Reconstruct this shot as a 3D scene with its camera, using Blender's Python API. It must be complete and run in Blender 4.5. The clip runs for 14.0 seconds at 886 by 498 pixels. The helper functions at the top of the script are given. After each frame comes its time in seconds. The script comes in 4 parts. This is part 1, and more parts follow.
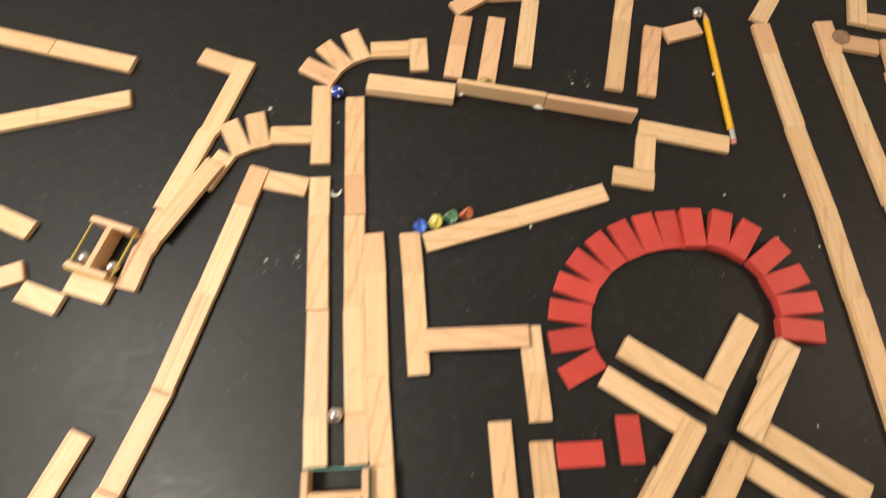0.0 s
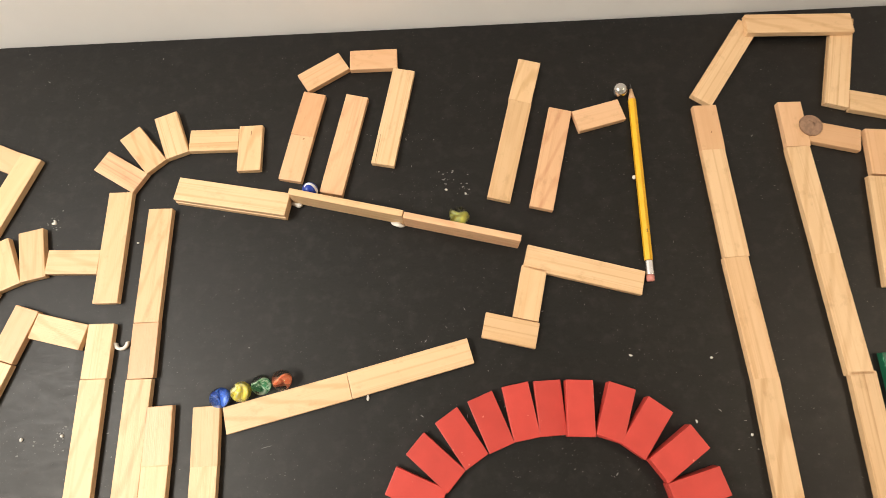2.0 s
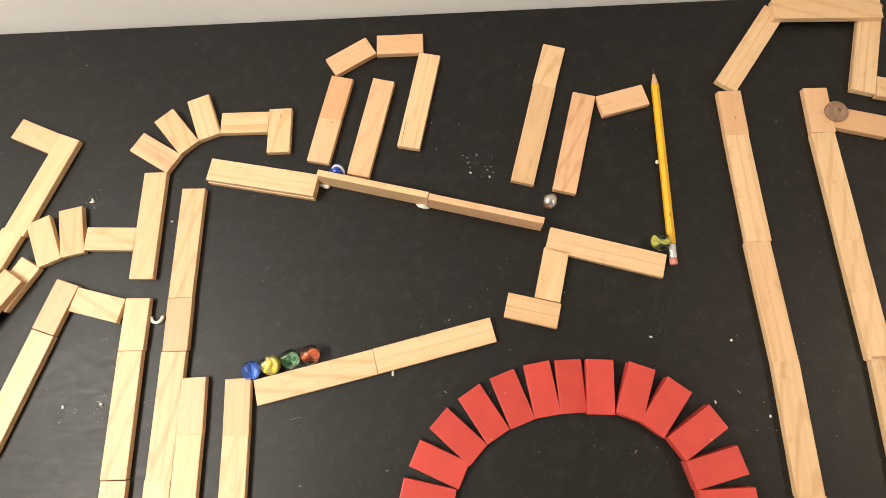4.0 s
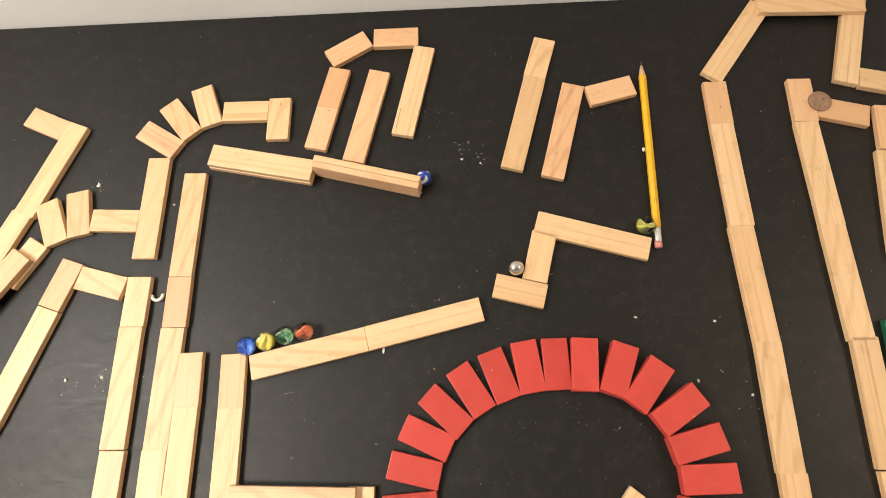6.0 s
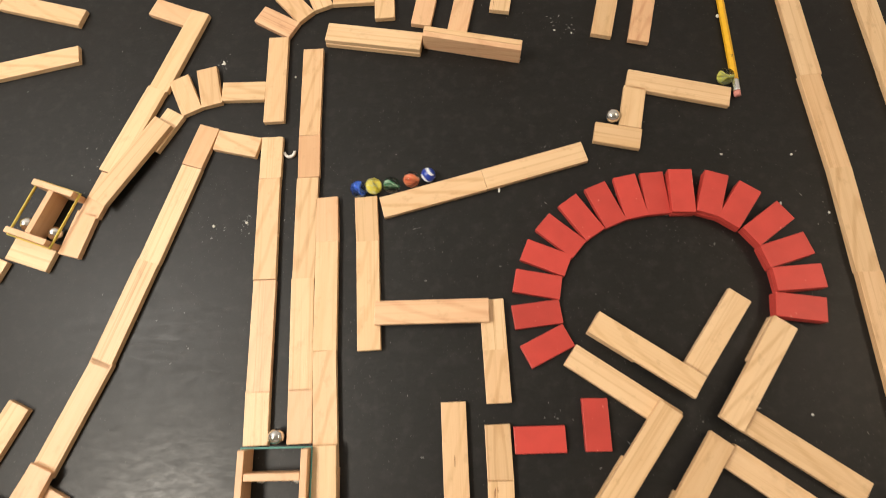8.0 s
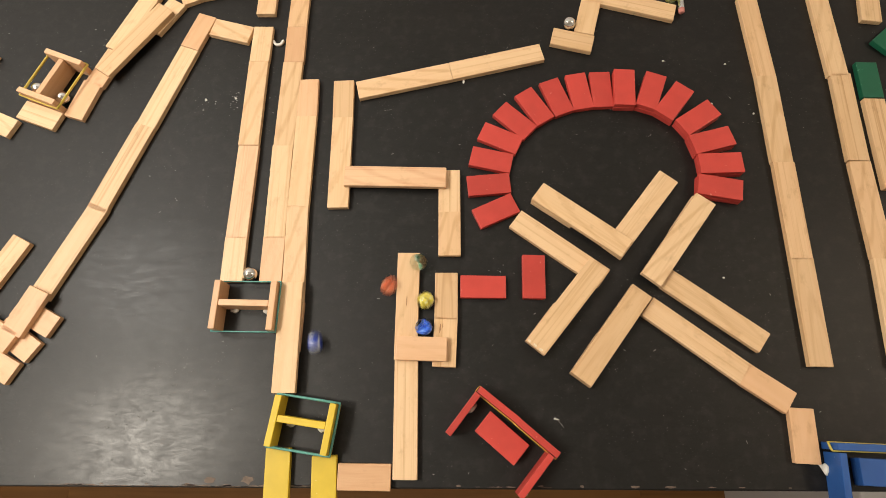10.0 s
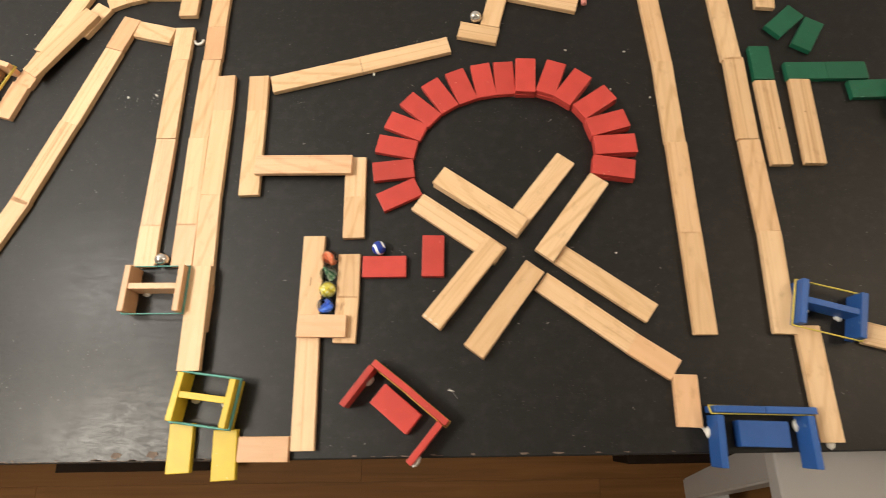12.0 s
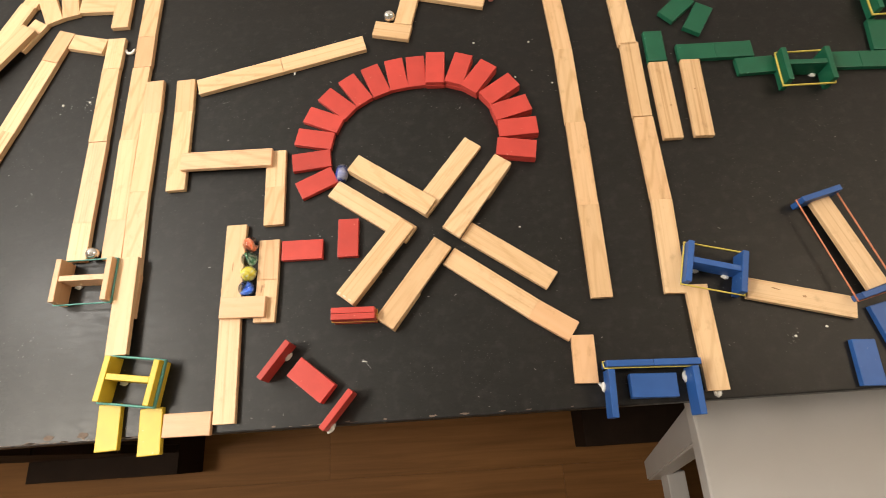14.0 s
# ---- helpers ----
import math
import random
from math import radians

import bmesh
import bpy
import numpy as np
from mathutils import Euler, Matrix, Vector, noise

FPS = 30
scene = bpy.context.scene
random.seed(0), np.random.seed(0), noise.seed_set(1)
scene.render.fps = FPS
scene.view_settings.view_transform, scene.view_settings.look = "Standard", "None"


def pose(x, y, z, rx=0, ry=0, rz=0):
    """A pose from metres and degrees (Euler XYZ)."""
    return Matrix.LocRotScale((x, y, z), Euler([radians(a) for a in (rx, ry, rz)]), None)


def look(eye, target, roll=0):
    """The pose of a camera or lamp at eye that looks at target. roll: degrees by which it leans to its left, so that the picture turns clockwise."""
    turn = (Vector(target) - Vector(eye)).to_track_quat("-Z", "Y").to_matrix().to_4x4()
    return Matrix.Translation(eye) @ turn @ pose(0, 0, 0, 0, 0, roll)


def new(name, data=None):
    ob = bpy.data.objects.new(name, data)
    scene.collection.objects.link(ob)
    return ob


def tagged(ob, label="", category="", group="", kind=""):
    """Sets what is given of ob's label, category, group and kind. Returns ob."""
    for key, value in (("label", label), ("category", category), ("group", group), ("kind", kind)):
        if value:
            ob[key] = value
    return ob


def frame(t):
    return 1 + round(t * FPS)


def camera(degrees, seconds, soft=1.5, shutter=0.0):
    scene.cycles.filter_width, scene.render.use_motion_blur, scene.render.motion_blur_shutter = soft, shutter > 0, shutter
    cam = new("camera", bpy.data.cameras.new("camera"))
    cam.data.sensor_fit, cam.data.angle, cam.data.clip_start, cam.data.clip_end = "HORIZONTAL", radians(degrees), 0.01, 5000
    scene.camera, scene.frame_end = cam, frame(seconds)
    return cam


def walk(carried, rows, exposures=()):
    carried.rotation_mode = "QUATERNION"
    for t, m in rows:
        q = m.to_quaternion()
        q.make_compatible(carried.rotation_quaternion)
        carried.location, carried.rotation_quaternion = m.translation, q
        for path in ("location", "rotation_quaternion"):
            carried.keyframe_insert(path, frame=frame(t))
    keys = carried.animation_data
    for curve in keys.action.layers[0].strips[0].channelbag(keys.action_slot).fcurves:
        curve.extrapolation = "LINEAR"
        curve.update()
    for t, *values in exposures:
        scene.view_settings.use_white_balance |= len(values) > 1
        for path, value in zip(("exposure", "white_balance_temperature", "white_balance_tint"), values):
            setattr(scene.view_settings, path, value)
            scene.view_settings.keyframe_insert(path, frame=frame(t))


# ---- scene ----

# ---------------------------------------------------------------- camera
cam = camera(78.65, 14.0, soft=0.85, shutter=0.5)
PATH = [
    (0.0, 0.0131, 0.1914, 0.5294, 20.142, -0.706, -3.920),
    (0.5, 0.0895, 0.3048, 0.5009, 20.587, -0.235, -4.915),
    (1.0, 0.1426, 0.3529, 0.4762, 18.593, -0.750, -3.266),
    (1.5, 0.1728, 0.3720, 0.4670, 17.715, 0.056, -3.218),
    (2.0, 0.1943, 0.3895, 0.4523, 16.816, 0.878, -2.601),
    (2.5, 0.1939, 0.3932, 0.4470, 16.175, 1.546, -2.280),
    (3.0, 0.1819, 0.3911, 0.4508, 15.820, 1.795, -2.044),
    (5.5, 0.1972, 0.3574, 0.4661, 16.703, 2.632, -0.914),
    (6.0, 0.2003, 0.3486, 0.4656, 17.240, 2.806, -0.854),
    (6.5, 0.1775, 0.3210, 0.4670, 17.143, 2.698, -1.171),
    (7.0, 0.1468, 0.2862, 0.4650, 17.167, 2.492, -1.272),
    (7.5, 0.1120, 0.2406, 0.4675, 16.909, 2.460, -1.464),
    (8.0, 0.0851, 0.2007, 0.4844, 16.820, 2.511, -2.635),
    (8.5, 0.0977, 0.1500, 0.4904, 17.300, 1.636, -1.322),
    (9.0, 0.1085, 0.0954, 0.5005, 17.133, 1.013, 0.527),
    (11.5, 0.1584, 0.0384, 0.5046, 18.466, 1.750, -0.739),
    (12.0, 0.2156, 0.0210, 0.5103, 18.750, 1.885, -0.914),
    (12.5, 0.2528, 0.0079, 0.5157, 18.730, 1.824, -1.007),
    (13.0, 0.2709, -0.0033, 0.5196, 18.994, 1.797, -1.378),
    (13.5, 0.2756, -0.0176, 0.5269, 19.392, 1.896, -2.042),
    (14.0, 0.2996, -0.0261, 0.5273, 20.061, 2.390, -3.630),
]
EXPOSURES = [(0.0, -0.17), (0.5, -0.18), (1.0, -0.04), (3.0, 0.06), (6.5, 0.04), (7.5, -0.10), (8.5, -0.30), (9.2, -0.30), (11.5, -0.18), (12.5, -0.03), (14.0, 0.10)]
walk(cam, [(t, pose(x, y, z, rx, ry, rz)) for t, x, y, z, rx, ry, rz in PATH], EXPOSURES)

# ---------------------------------------------------------------- light
world = bpy.data.worlds.new("room_light")
scene.world = world
world.use_nodes = True
world.node_tree.nodes["Background"].inputs["Color"].default_value = (1.0, 0.93, 0.85, 1)
world.node_tree.nodes["Background"].inputs["Strength"].default_value = 0.07


def area_lamp(name, at, target, size, watts, colour):
    data = bpy.data.lights.new(name, "AREA")
    data.shape, data.size, data.energy, data.color = "DISK", size, watts, colour
    lamp = new(name, data)
    lamp.matrix_world = look(at, target)
    return lamp


area_lamp("standing_lamp", (-0.86, 0.48, 1.10), (0.0, 0.45, 0), 0.26, 8.6, (1.0, 0.95, 0.87))
area_lamp("ceiling_lamp_left", (-0.98, -0.04, 1.52), (0.15, 0.35, 0), 0.36, 26.0, (1.0, 0.915, 0.785))
# added warm fill that brightens the right side; no real fixture there
area_lamp("ceiling_lamp", (1.70, 0.34, 1.64), (0.6, 0.35, 0), 0.70, 11.0, (1.0, 0.80, 0.58))

# ---------------------------------------------------------------- materials


def material(name, rough=0.5, metal=0.0, colour=(0.5, 0.5, 0.5), spec=0.5):
    m = bpy.data.materials.new(name)
    m.use_nodes = True
    n = m.node_tree.nodes
    b = n["Principled BSDF"]
    b.inputs["Base Color"].default_value = (*colour, 1)
    b.inputs["Roughness"].default_value = rough
    b.inputs["Metallic"].default_value = metal
    b.inputs["Specular IOR Level"].default_value = spec
    return m, n, m.node_tree.links, b


def ramp(n, stops):
    r = n.new("ShaderNodeValToRGB")
    while len(r.color_ramp.elements) < len(stops):
        r.color_ramp.elements.new(0.5)
    for e, (p, c) in zip(r.color_ramp.elements, stops):
        e.position, e.color = p, (*c, 1)
    return r


def mixer(n, l, kind, factor, a, b):
    x = n.new("ShaderNodeMix")
    x.data_type, x.blend_type = "RGBA", kind
    if isinstance(factor, float):
        x.inputs[0].default_value = factor
    else:
        l.new(factor, x.inputs[0])
    for socket, value in ((x.inputs[6], a), (x.inputs[7], b)):
        if isinstance(value, tuple):
            socket.default_value = (*value, 1)
        else:
            l.new(value, socket)
    return x.outputs[2]


def noise_node(n, l, vector, scale, detail=3.0, rough=0.5, distortion=0.0):
    x = n.new("ShaderNodeTexNoise")
    x.inputs["Scale"].default_value, x.inputs["Detail"].default_value = scale, detail
    x.inputs["Roughness"].default_value, x.inputs["Distortion"].default_value = rough, distortion
    l.new(vector, x.inputs["Vector"])
    return x


def mapping(n, l, vector, scale, offset=None):
    x = n.new("ShaderNodeMapping")
    x.inputs["Scale"].default_value = scale
    l.new(vector, x.inputs["Vector"])
    if offset is not None:
        l.new(offset, x.inputs["Location"])
    return x.outputs[0]


def bump(n, l, height, strength, distance, b):
    x = n.new("ShaderNodeBump")
    x.inputs["Strength"].default_value, x.inputs["Distance"].default_value = strength, distance
    l.new(height, x.inputs["Height"])
    l.new(x.outputs[0], b.inputs["Normal"])


def random_offset(n, l, reach):
    info = n.new("ShaderNodeObjectInfo")
    x = n.new("ShaderNodeVectorMath")
    x.operation = "SCALE"
    x.inputs[0].default_value = (reach, reach * 0.37, reach * 0.71)
    l.new(info.outputs["Random"], x.inputs["Scale"])
    return info, x.outputs[0]


def wood(name, light, dark, streak, contrast, rough=0.45):
    """Sanded softwood or beech: straight grain on some pieces, flat-sawn arches and smudges on others."""
    m, n, l, b = material(name, rough, spec=0.5)
    tex = n.new("ShaderNodeTexCoord").outputs["Object"]
    info, off = random_offset(n, l, 9.0)
    second = n.new("ShaderNodeMath")
    second.operation = "MULTIPLY"
    second.inputs[1].default_value = 7.31
    l.new(info.outputs["Random"], second.inputs[0])
    odd = n.new("ShaderNodeMath")
    odd.operation = "FRACT"
    l.new(second.outputs[0], odd.inputs[0])
    lines = noise_node(n, l, mapping(n, l, tex, (2.6, 290, 290), off), 1.0, 3.0, 0.6, 0.25)
    grain = ramp(n, [(0.34, dark), (0.50, light), (0.75, light)])
    l.new(lines.outputs["Fac"], grain.inputs["Fac"])
    # how strongly the straight lines show, piece by piece
    strength = ramp(n, [(0.0, (0.35, 0.35, 0.35)), (0.5, (0.55, 0.55, 0.55)), (1.0, (1, 1, 1))])
    l.new(odd.outputs[0], strength.inputs["Fac"])
    lined = mixer(n, l, "MULTIPLY", 1.0, strength.outputs["Color"], (contrast, contrast, contrast))
    base = mixer(n, l, "MIX", lined, light, grain.outputs["Color"])
    # broad soft bands of redder wood
    broad = noise_node(n, l, mapping(n, l, tex, (7, 70, 70), off), 1.0, 1.5, 0.5, 0.8)
    patch = ramp(n, [(0.42, (0, 0, 0)), (0.68, (0.42, 0.42, 0.42))])
    l.new(broad.outputs["Fac"], patch.inputs["Fac"])
    base = mixer(n, l, "MIX", patch.outputs["Color"], base, streak)
    # arches of a flat-sawn face, on about a third of the pieces
    wave = n.new("ShaderNodeTexWave")
    wave.wave_type, wave.rings_direction = "RINGS", "SPHERICAL"
    wave.inputs["Scale"].default_value, wave.inputs["Distortion"].default_value = 1.2, 2.2
    wave.inputs["Detail"].default_value, wave.inputs["Detail Scale"].default_value = 2.0, 1.2
    l.new(mapping(n, l, tex, (7.0, 62, 62), off), wave.inputs["Vector"])
    arcs = ramp(n, [(0.0, dark), (0.30, light), (1.0, light)])
    l.new(wave.outputs["Fac"], arcs.inputs["Fac"])
    arched = ramp(n, [(0.0, (0.42, 0.42, 0.42)), (0.30, (0.30, 0.30, 0.30)), (0.42, (0.06, 0.06, 0.06)), (1.0, (0.06, 0.06, 0.06))])
    l.new(odd.outputs[0], arched.inputs["Fac"])
    bow = mixer(n, l, "MULTIPLY", 1.0, arched.outputs["Color"], (contrast, contrast, contrast))
    base = mixer(n, l, "MIX", bow, base, arcs.outputs["Color"])
    # handling marks
    grime = ramp(n, [(0.58, (1, 1, 1)), (0.78, (0.80, 0.76, 0.72))])
    l.new(noise_node(n, l, mapping(n, l, tex, (60, 90, 90), off), 1.0, 4.0, 0.65).outputs["Fac"], grime.inputs["Fac"])
    base = mixer(n, l, "MULTIPLY", 1.0, base, grime.outputs["Color"])
    tone = ramp(n, [(0.0, (0.86, 0.80, 0.74)), (0.30, (1, 0.965, 0.92)), (0.7, (1.03, 1.02, 1.02)), (1.0, (0.94, 0.86, 0.80))])
    l.new(info.outputs["Random"], tone.inputs["Fac"])
    base = mixer(n, l, "MULTIPLY", 1.0, base, tone.outputs["Color"])
    l.new(base, b.inputs["Base Color"])
    fibre = noise_node(n, l, mapping(n, l, tex, (60, 1600, 1600), off), 1.0, 2.0)
    bump(n, l, fibre.outputs["Fac"], 0.25, 0.0004, b)
    return m


def paint(name, colour, worn, rough=0.40):
    m, n, l, b = material(name, rough, spec=0.35)
    tex = n.new("ShaderNodeTexCoord").outputs["Object"]
    info, off = random_offset(n, l, 7.0)
    fine = noise_node(n, l, mapping(n, l, tex, (1, 1, 1), off), 900.0, 2.0)
    cloud = noise_node(n, l, mapping(n, l, tex, (1, 1, 1), off), 60.0, 3.0)
    tone = ramp(n, [(0.0, (0.86, 0.86, 0.86)), (1.0, (1.06, 1.06, 1.06))])
    l.new(info.outputs["Random"], tone.inputs["Fac"])
    shade = ramp(n, [(0.3, (0.88, 0.88, 0.88)), (0.7, (1.0, 1.0, 1.0))])
    l.new(cloud.outputs["Fac"], shade.inputs["Fac"])
    base = mixer(n, l, "MULTIPLY", 1.0, shade.outputs["Color"], tone.outputs["Color"])
    base = mixer(n, l, "MULTIPLY", 1.0, base, colour)
    nicks = ramp(n, [(0.735, (0, 0, 0)), (0.76, (1, 1, 1))])
    l.new(noise_node(n, l, mapping(n, l, tex, (1, 1, 1), off), 210.0, 2.0).outputs["Fac"], nicks.inputs["Fac"])
    l.new(mixer(n, l, "MIX", nicks.outputs["Color"], base, worn), b.inputs["Base Color"])
    bump(n, l, fine.outputs["Fac"], 0.12, 0.0003, b)
    return m


PINE = wood("pale_pine", (0.745, 0.528, 0.312), (0.50, 0.28, 0.12), (0.66, 0.42, 0.215), 0.95)
PINK_PINE = wood("pink_streaked_pine", (0.745, 0.50, 0.30), (0.50, 0.21, 0.11), (0.64, 0.34, 0.19), 0.85)
BEECH = wood("orange_beech", (0.715, 0.455, 0.265), (0.57, 0.31, 0.15), (0.64, 0.38, 0.20), 0.5, 0.42)
STREAKED = wood("streaked_beech", (0.74, 0.48, 0.28), (0.34, 0.12, 0.055), (0.44, 0.18, 0.09), 0.9, 0.42)
RED = paint("red_paint", (0.54, 0.062, 0.048), (0.64, 0.20, 0.15))
GREEN = paint("green_paint", (0.012, 0.115, 0.060), (0.05, 0.20, 0.12))
BLUE = paint("blue_paint", (0.026, 0.098, 0.33), (0.12, 0.20, 0.40))
YELLOW = paint("yellow_paint", (0.76, 0.54, 0.045), (0.72, 0.58, 0.22))


def table_paint():
    """Worn black lacquer: a hazy sheen under a rubbed, scratched gloss, with dust and pale scuffs."""
    m, n, l, b = material("black_table_paint", 0.5, colour=(0.012, 0.011, 0.011), spec=0.34)
    tex = n.new("ShaderNodeTexCoord").outputs["Object"]
    cloud = noise_node(n, l, tex, 9.0, 4.0, 0.6)
    base = ramp(n, [(0.3, (0.0034, 0.0030, 0.0027)), (0.75, (0.0066, 0.0058, 0.0053))])
    l.new(cloud.outputs["Fac"], base.inputs["Fac"])
    # blotches of dull scuffing, each a few millimetres wide
    scuff = ramp(n, [(0.50, (0, 0, 0)), (0.74, (0.050, 0.050, 0.050))])
    l.new(noise_node(n, l, tex, 75.0, 4.0, 0.62).outputs["Fac"], scuff.inputs["Fac"])
    col = mixer(n, l, "MIX", scuff.outputs["Color"], base.outputs["Color"], (0.20, 0.185, 0.175))
    dust = noise_node(n, l, tex, 520.0, 2.0, 0.5)
    where = noise_node(n, l, tex, 16.0, 3.0, 0.6)
    specks = ramp(n, [(0.68, (0, 0, 0)), (0.75, (1, 1, 1))])
    l.new(dust.outputs["Fac"], specks.inputs["Fac"])
    zones = ramp(n, [(0.46, (0.04, 0.04, 0.04)), (0.68, (0.5, 0.5, 0.5))])
    l.new(where.outputs["Fac"], zones.inputs["Fac"])
    amount = mixer(n, l, "MULTIPLY", 1.0, specks.outputs["Color"], zones.outputs["Color"])
    col = mixer(n, l, "MIX", amount, col, (0.36, 0.355, 0.34))
    l.new(col, b.inputs["Base Color"])
    smear = noise_node(n, l, mapping(n, l, tex, (62, 170, 60)), 1.0, 8.0, 0.78, 0.7)
    r = ramp(n, [(0.30, (0.43, 0.43, 0.43)), (0.70, (0.57, 0.57, 0.57))])
    l.new(smear.outputs["Fac"], r.inputs["Fac"])
    l.new(r.outputs["Color"], b.inputs["Roughness"])
    # rubbed bare by use near the front edge, glossier than the rest
    away = n.new("ShaderNodeVectorMath")
    away.operation = "DISTANCE"
    away.inputs[1].default_value = (-0.12, 0.08, 0.05)
    l.new(mixer(n, l, "ADD", 0.10, tex, noise_node(n, l, tex, 22.0, 4.0, 0.6).outputs["Color"]), away.inputs[0])
    rubbed = ramp(n, [(0.0, (0.40, 0.40, 0.40)), (0.10, (0.26, 0.26, 0.26)), (0.22, (0.07, 0.07, 0.07)), (1.0, (0.07, 0.07, 0.07))])
    l.new(away.outputs["Value"], rubbed.inputs["Fac"])
    l.new(rubbed.outputs["Color"], b.inputs["Coat Weight"])
    b.inputs["Coat IOR"].default_value = 1.45
    r2 = ramp(n, [(0.34, (0.21, 0.21, 0.21)), (0.66, (0.38, 0.38, 0.38))])
    l.new(smear.outputs["Fac"], r2.inputs["Fac"])
    l.new(r2.outputs["Color"], b.inputs["Coat Roughness"])
    bump(n, l, noise_node(n, l, tex, 260.0, 3.0, 0.6).outputs["Fac"], 0.10, 0.0006, b)
    return m


TABLE_PAINT = table_paint()


def plain(name, colour, rough, metal=0.0, vary=0.12, scale=40.0, spec=0.5):
    m, n, l, b = material(name, rough, metal, spec=spec)
    tex = n.new("ShaderNodeTexCoord").outputs["Object"]
    c = ramp(n, [(0.3, tuple(v * (1 - vary) for v in colour)), (0.7, tuple(v * (1 + vary) for v in colour))])
    l.new(noise_node(n, l, tex, scale, 4.0, 0.6).outputs["Fac"], c.inputs["Fac"])
    l.new(c.outputs["Color"], b.inputs["Base Color"])
    return m


WALL_PAINT = plain("white_wall_paint", (0.91, 0.905, 0.895), 0.75, vary=0.03, scale=6.0)
CEILING_PAINT = plain("ceiling_paint", (0.80, 0.78, 0.74), 0.9, vary=0.02, scale=5.0)
# the stool's white lacquer, greyed: the shade it stands in is put into its colour
SHADED_LACQUER = plain("shaded_white_lacquer", (0.46, 0.44, 0.425), 0.4, vary=0.04, scale=8.0)
PUTTY = plain("white_putty", (0.70, 0.68, 0.63), 0.7, vary=0.1, scale=300.0)
STEEL = plain("polished_steel", (0.72, 0.71, 0.70), 0.10, 1.0, vary=0.06, scale=200.0)
COPPER = plain("dull_copper", (0.31, 0.19, 0.125), 0.5, 0.25, vary=0.25, scale=260.0)
BAND_YELLOW = plain("yellow_rubber", (0.66, 0.52, 0.10), 0.55, vary=0.08, scale=400.0)
BAND_TEAL = plain("teal_rubber", (0.11, 0.34, 0.30), 0.55, vary=0.08, scale=400.0)
BAND_ORANGE = plain("orange_rubber", (0.62, 0.22, 0.12), 0.55, vary=0.08, scale=400.0)
BAND_AMBER = plain("amber_rubber", (0.62, 0.36, 0.06), 0.55, vary=0.08, scale=400.0)
PENCIL_YELLOW = plain("yellow_pencil_lacquer", (0.78, 0.43, 0.02), 0.30, vary=0.05, scale=200.0)
PENCIL_WOOD = plain("cut_cedar", (0.60, 0.38, 0.22), 0.7, vary=0.15, scale=900.0)
GRAPHITE = plain("graphite", (0.05, 0.05, 0.055), 0.4, 0.2)
FERRULE = plain("aluminium_ferrule", (0.78, 0.78, 0.80), 0.25, 1.0, vary=0.05)
ERASER = plain("pink_eraser", (0.60, 0.24, 0.20), 0.85, vary=0.12, scale=500.0)
DRAWER_DARK = plain("dark_drawer", (0.020, 0.012, 0.008), 0.7, vary=0.2, scale=20.0, spec=0.06)
BARE_EDGE = plain("chipped_fibreboard", (0.15, 0.11, 0.085), 0.8, vary=0.3, scale=300.0)


def floor_wood():
    m, n, l, b = material("brown_laminate", 0.62, spec=0.14)
    tex = n.new("ShaderNodeTexCoord").outputs["Object"]
    info, off = random_offset(n, l, 20.0)
    lines = noise_node(n, l, mapping(n, l, tex, (3, 60, 3), off), 1.0, 4.0, 0.6, 0.5)
    c = ramp(n, [(0.3, (0.135, 0.060, 0.018)), (0.7, (0.200, 0.092, 0.028))])
    l.new(lines.outputs["Fac"], c.inputs["Fac"])
    tone = ramp(n, [(0.0, (0.92, 0.92, 0.92)), (1.0, (1.06, 1.06, 1.06))])
    l.new(info.outputs["Random"], tone.inputs["Fac"])
    l.new(mixer(n, l, "MULTIPLY", 1.0, c.outputs["Color"], tone.outputs["Color"]), b.inputs["Base Color"])
    return m


FLOOR_WOOD = floor_wood()


def glass(name, tint):
    """Solid marble glass that bends the light."""
    m = bpy.data.materials.new(name)
    m.use_nodes = True
    n, l = m.node_tree.nodes, m.node_tree.links
    n.remove(n["Principled BSDF"])
    clear, solid, mix = n.new("ShaderNodeBsdfTransparent"), n.new("ShaderNodeBsdfGlass"), n.new("ShaderNodeMixShader")
    clear.inputs["Color"].default_value = (*tint, 1)
    solid.inputs["Color"].default_value = (*tint, 1)
    solid.inputs["Roughness"].default_value = 0.02
    solid.inputs["IOR"].default_value = 1.5
    mix.inputs[0].default_value = 0.55
    l.new(clear.outputs[0], mix.inputs[1])
    l.new(solid.outputs[0], mix.inputs[2])
    l.new(mix.outputs[0], n["Material Output"].inputs["Surface"])
    return m


CLEAR = glass("clear_glass", (0.985, 0.99, 0.985))
GREENISH = glass("pale_green_glass", (0.95, 0.985, 0.965))
BLUE_GLASS = glass("blue_glass", (0.86, 0.91, 0.99))


def enamel(name, colour, second=None, third=None, scale=1.0):
    """Coloured glass that lets light through, in up to three swirled colours."""
    m, n, l, b = material(name, 0.3, colour=colour)
    if second:
        tex = n.new("ShaderNodeTexCoord").outputs["Object"]
        flow = noise_node(n, l, mapping(n, l, tex, (150 * scale, 150 * scale, 48 * scale)), 1.0, 1.5, 0.5, 2.2)
        c = ramp(n, [(0.40, second), (0.47, colour), (0.57, colour), (0.64, third or second)])
        l.new(flow.outputs["Fac"], c.inputs["Fac"])
        l.new(c.outputs["Color"], b.inputs["Base Color"])
    b.inputs["Subsurface Weight"].default_value = 0.35
    b.inputs["Subsurface Radius"].default_value = (0.004, 0.004, 0.004)
    b.inputs["Subsurface Scale"].default_value = 0.6
    return m


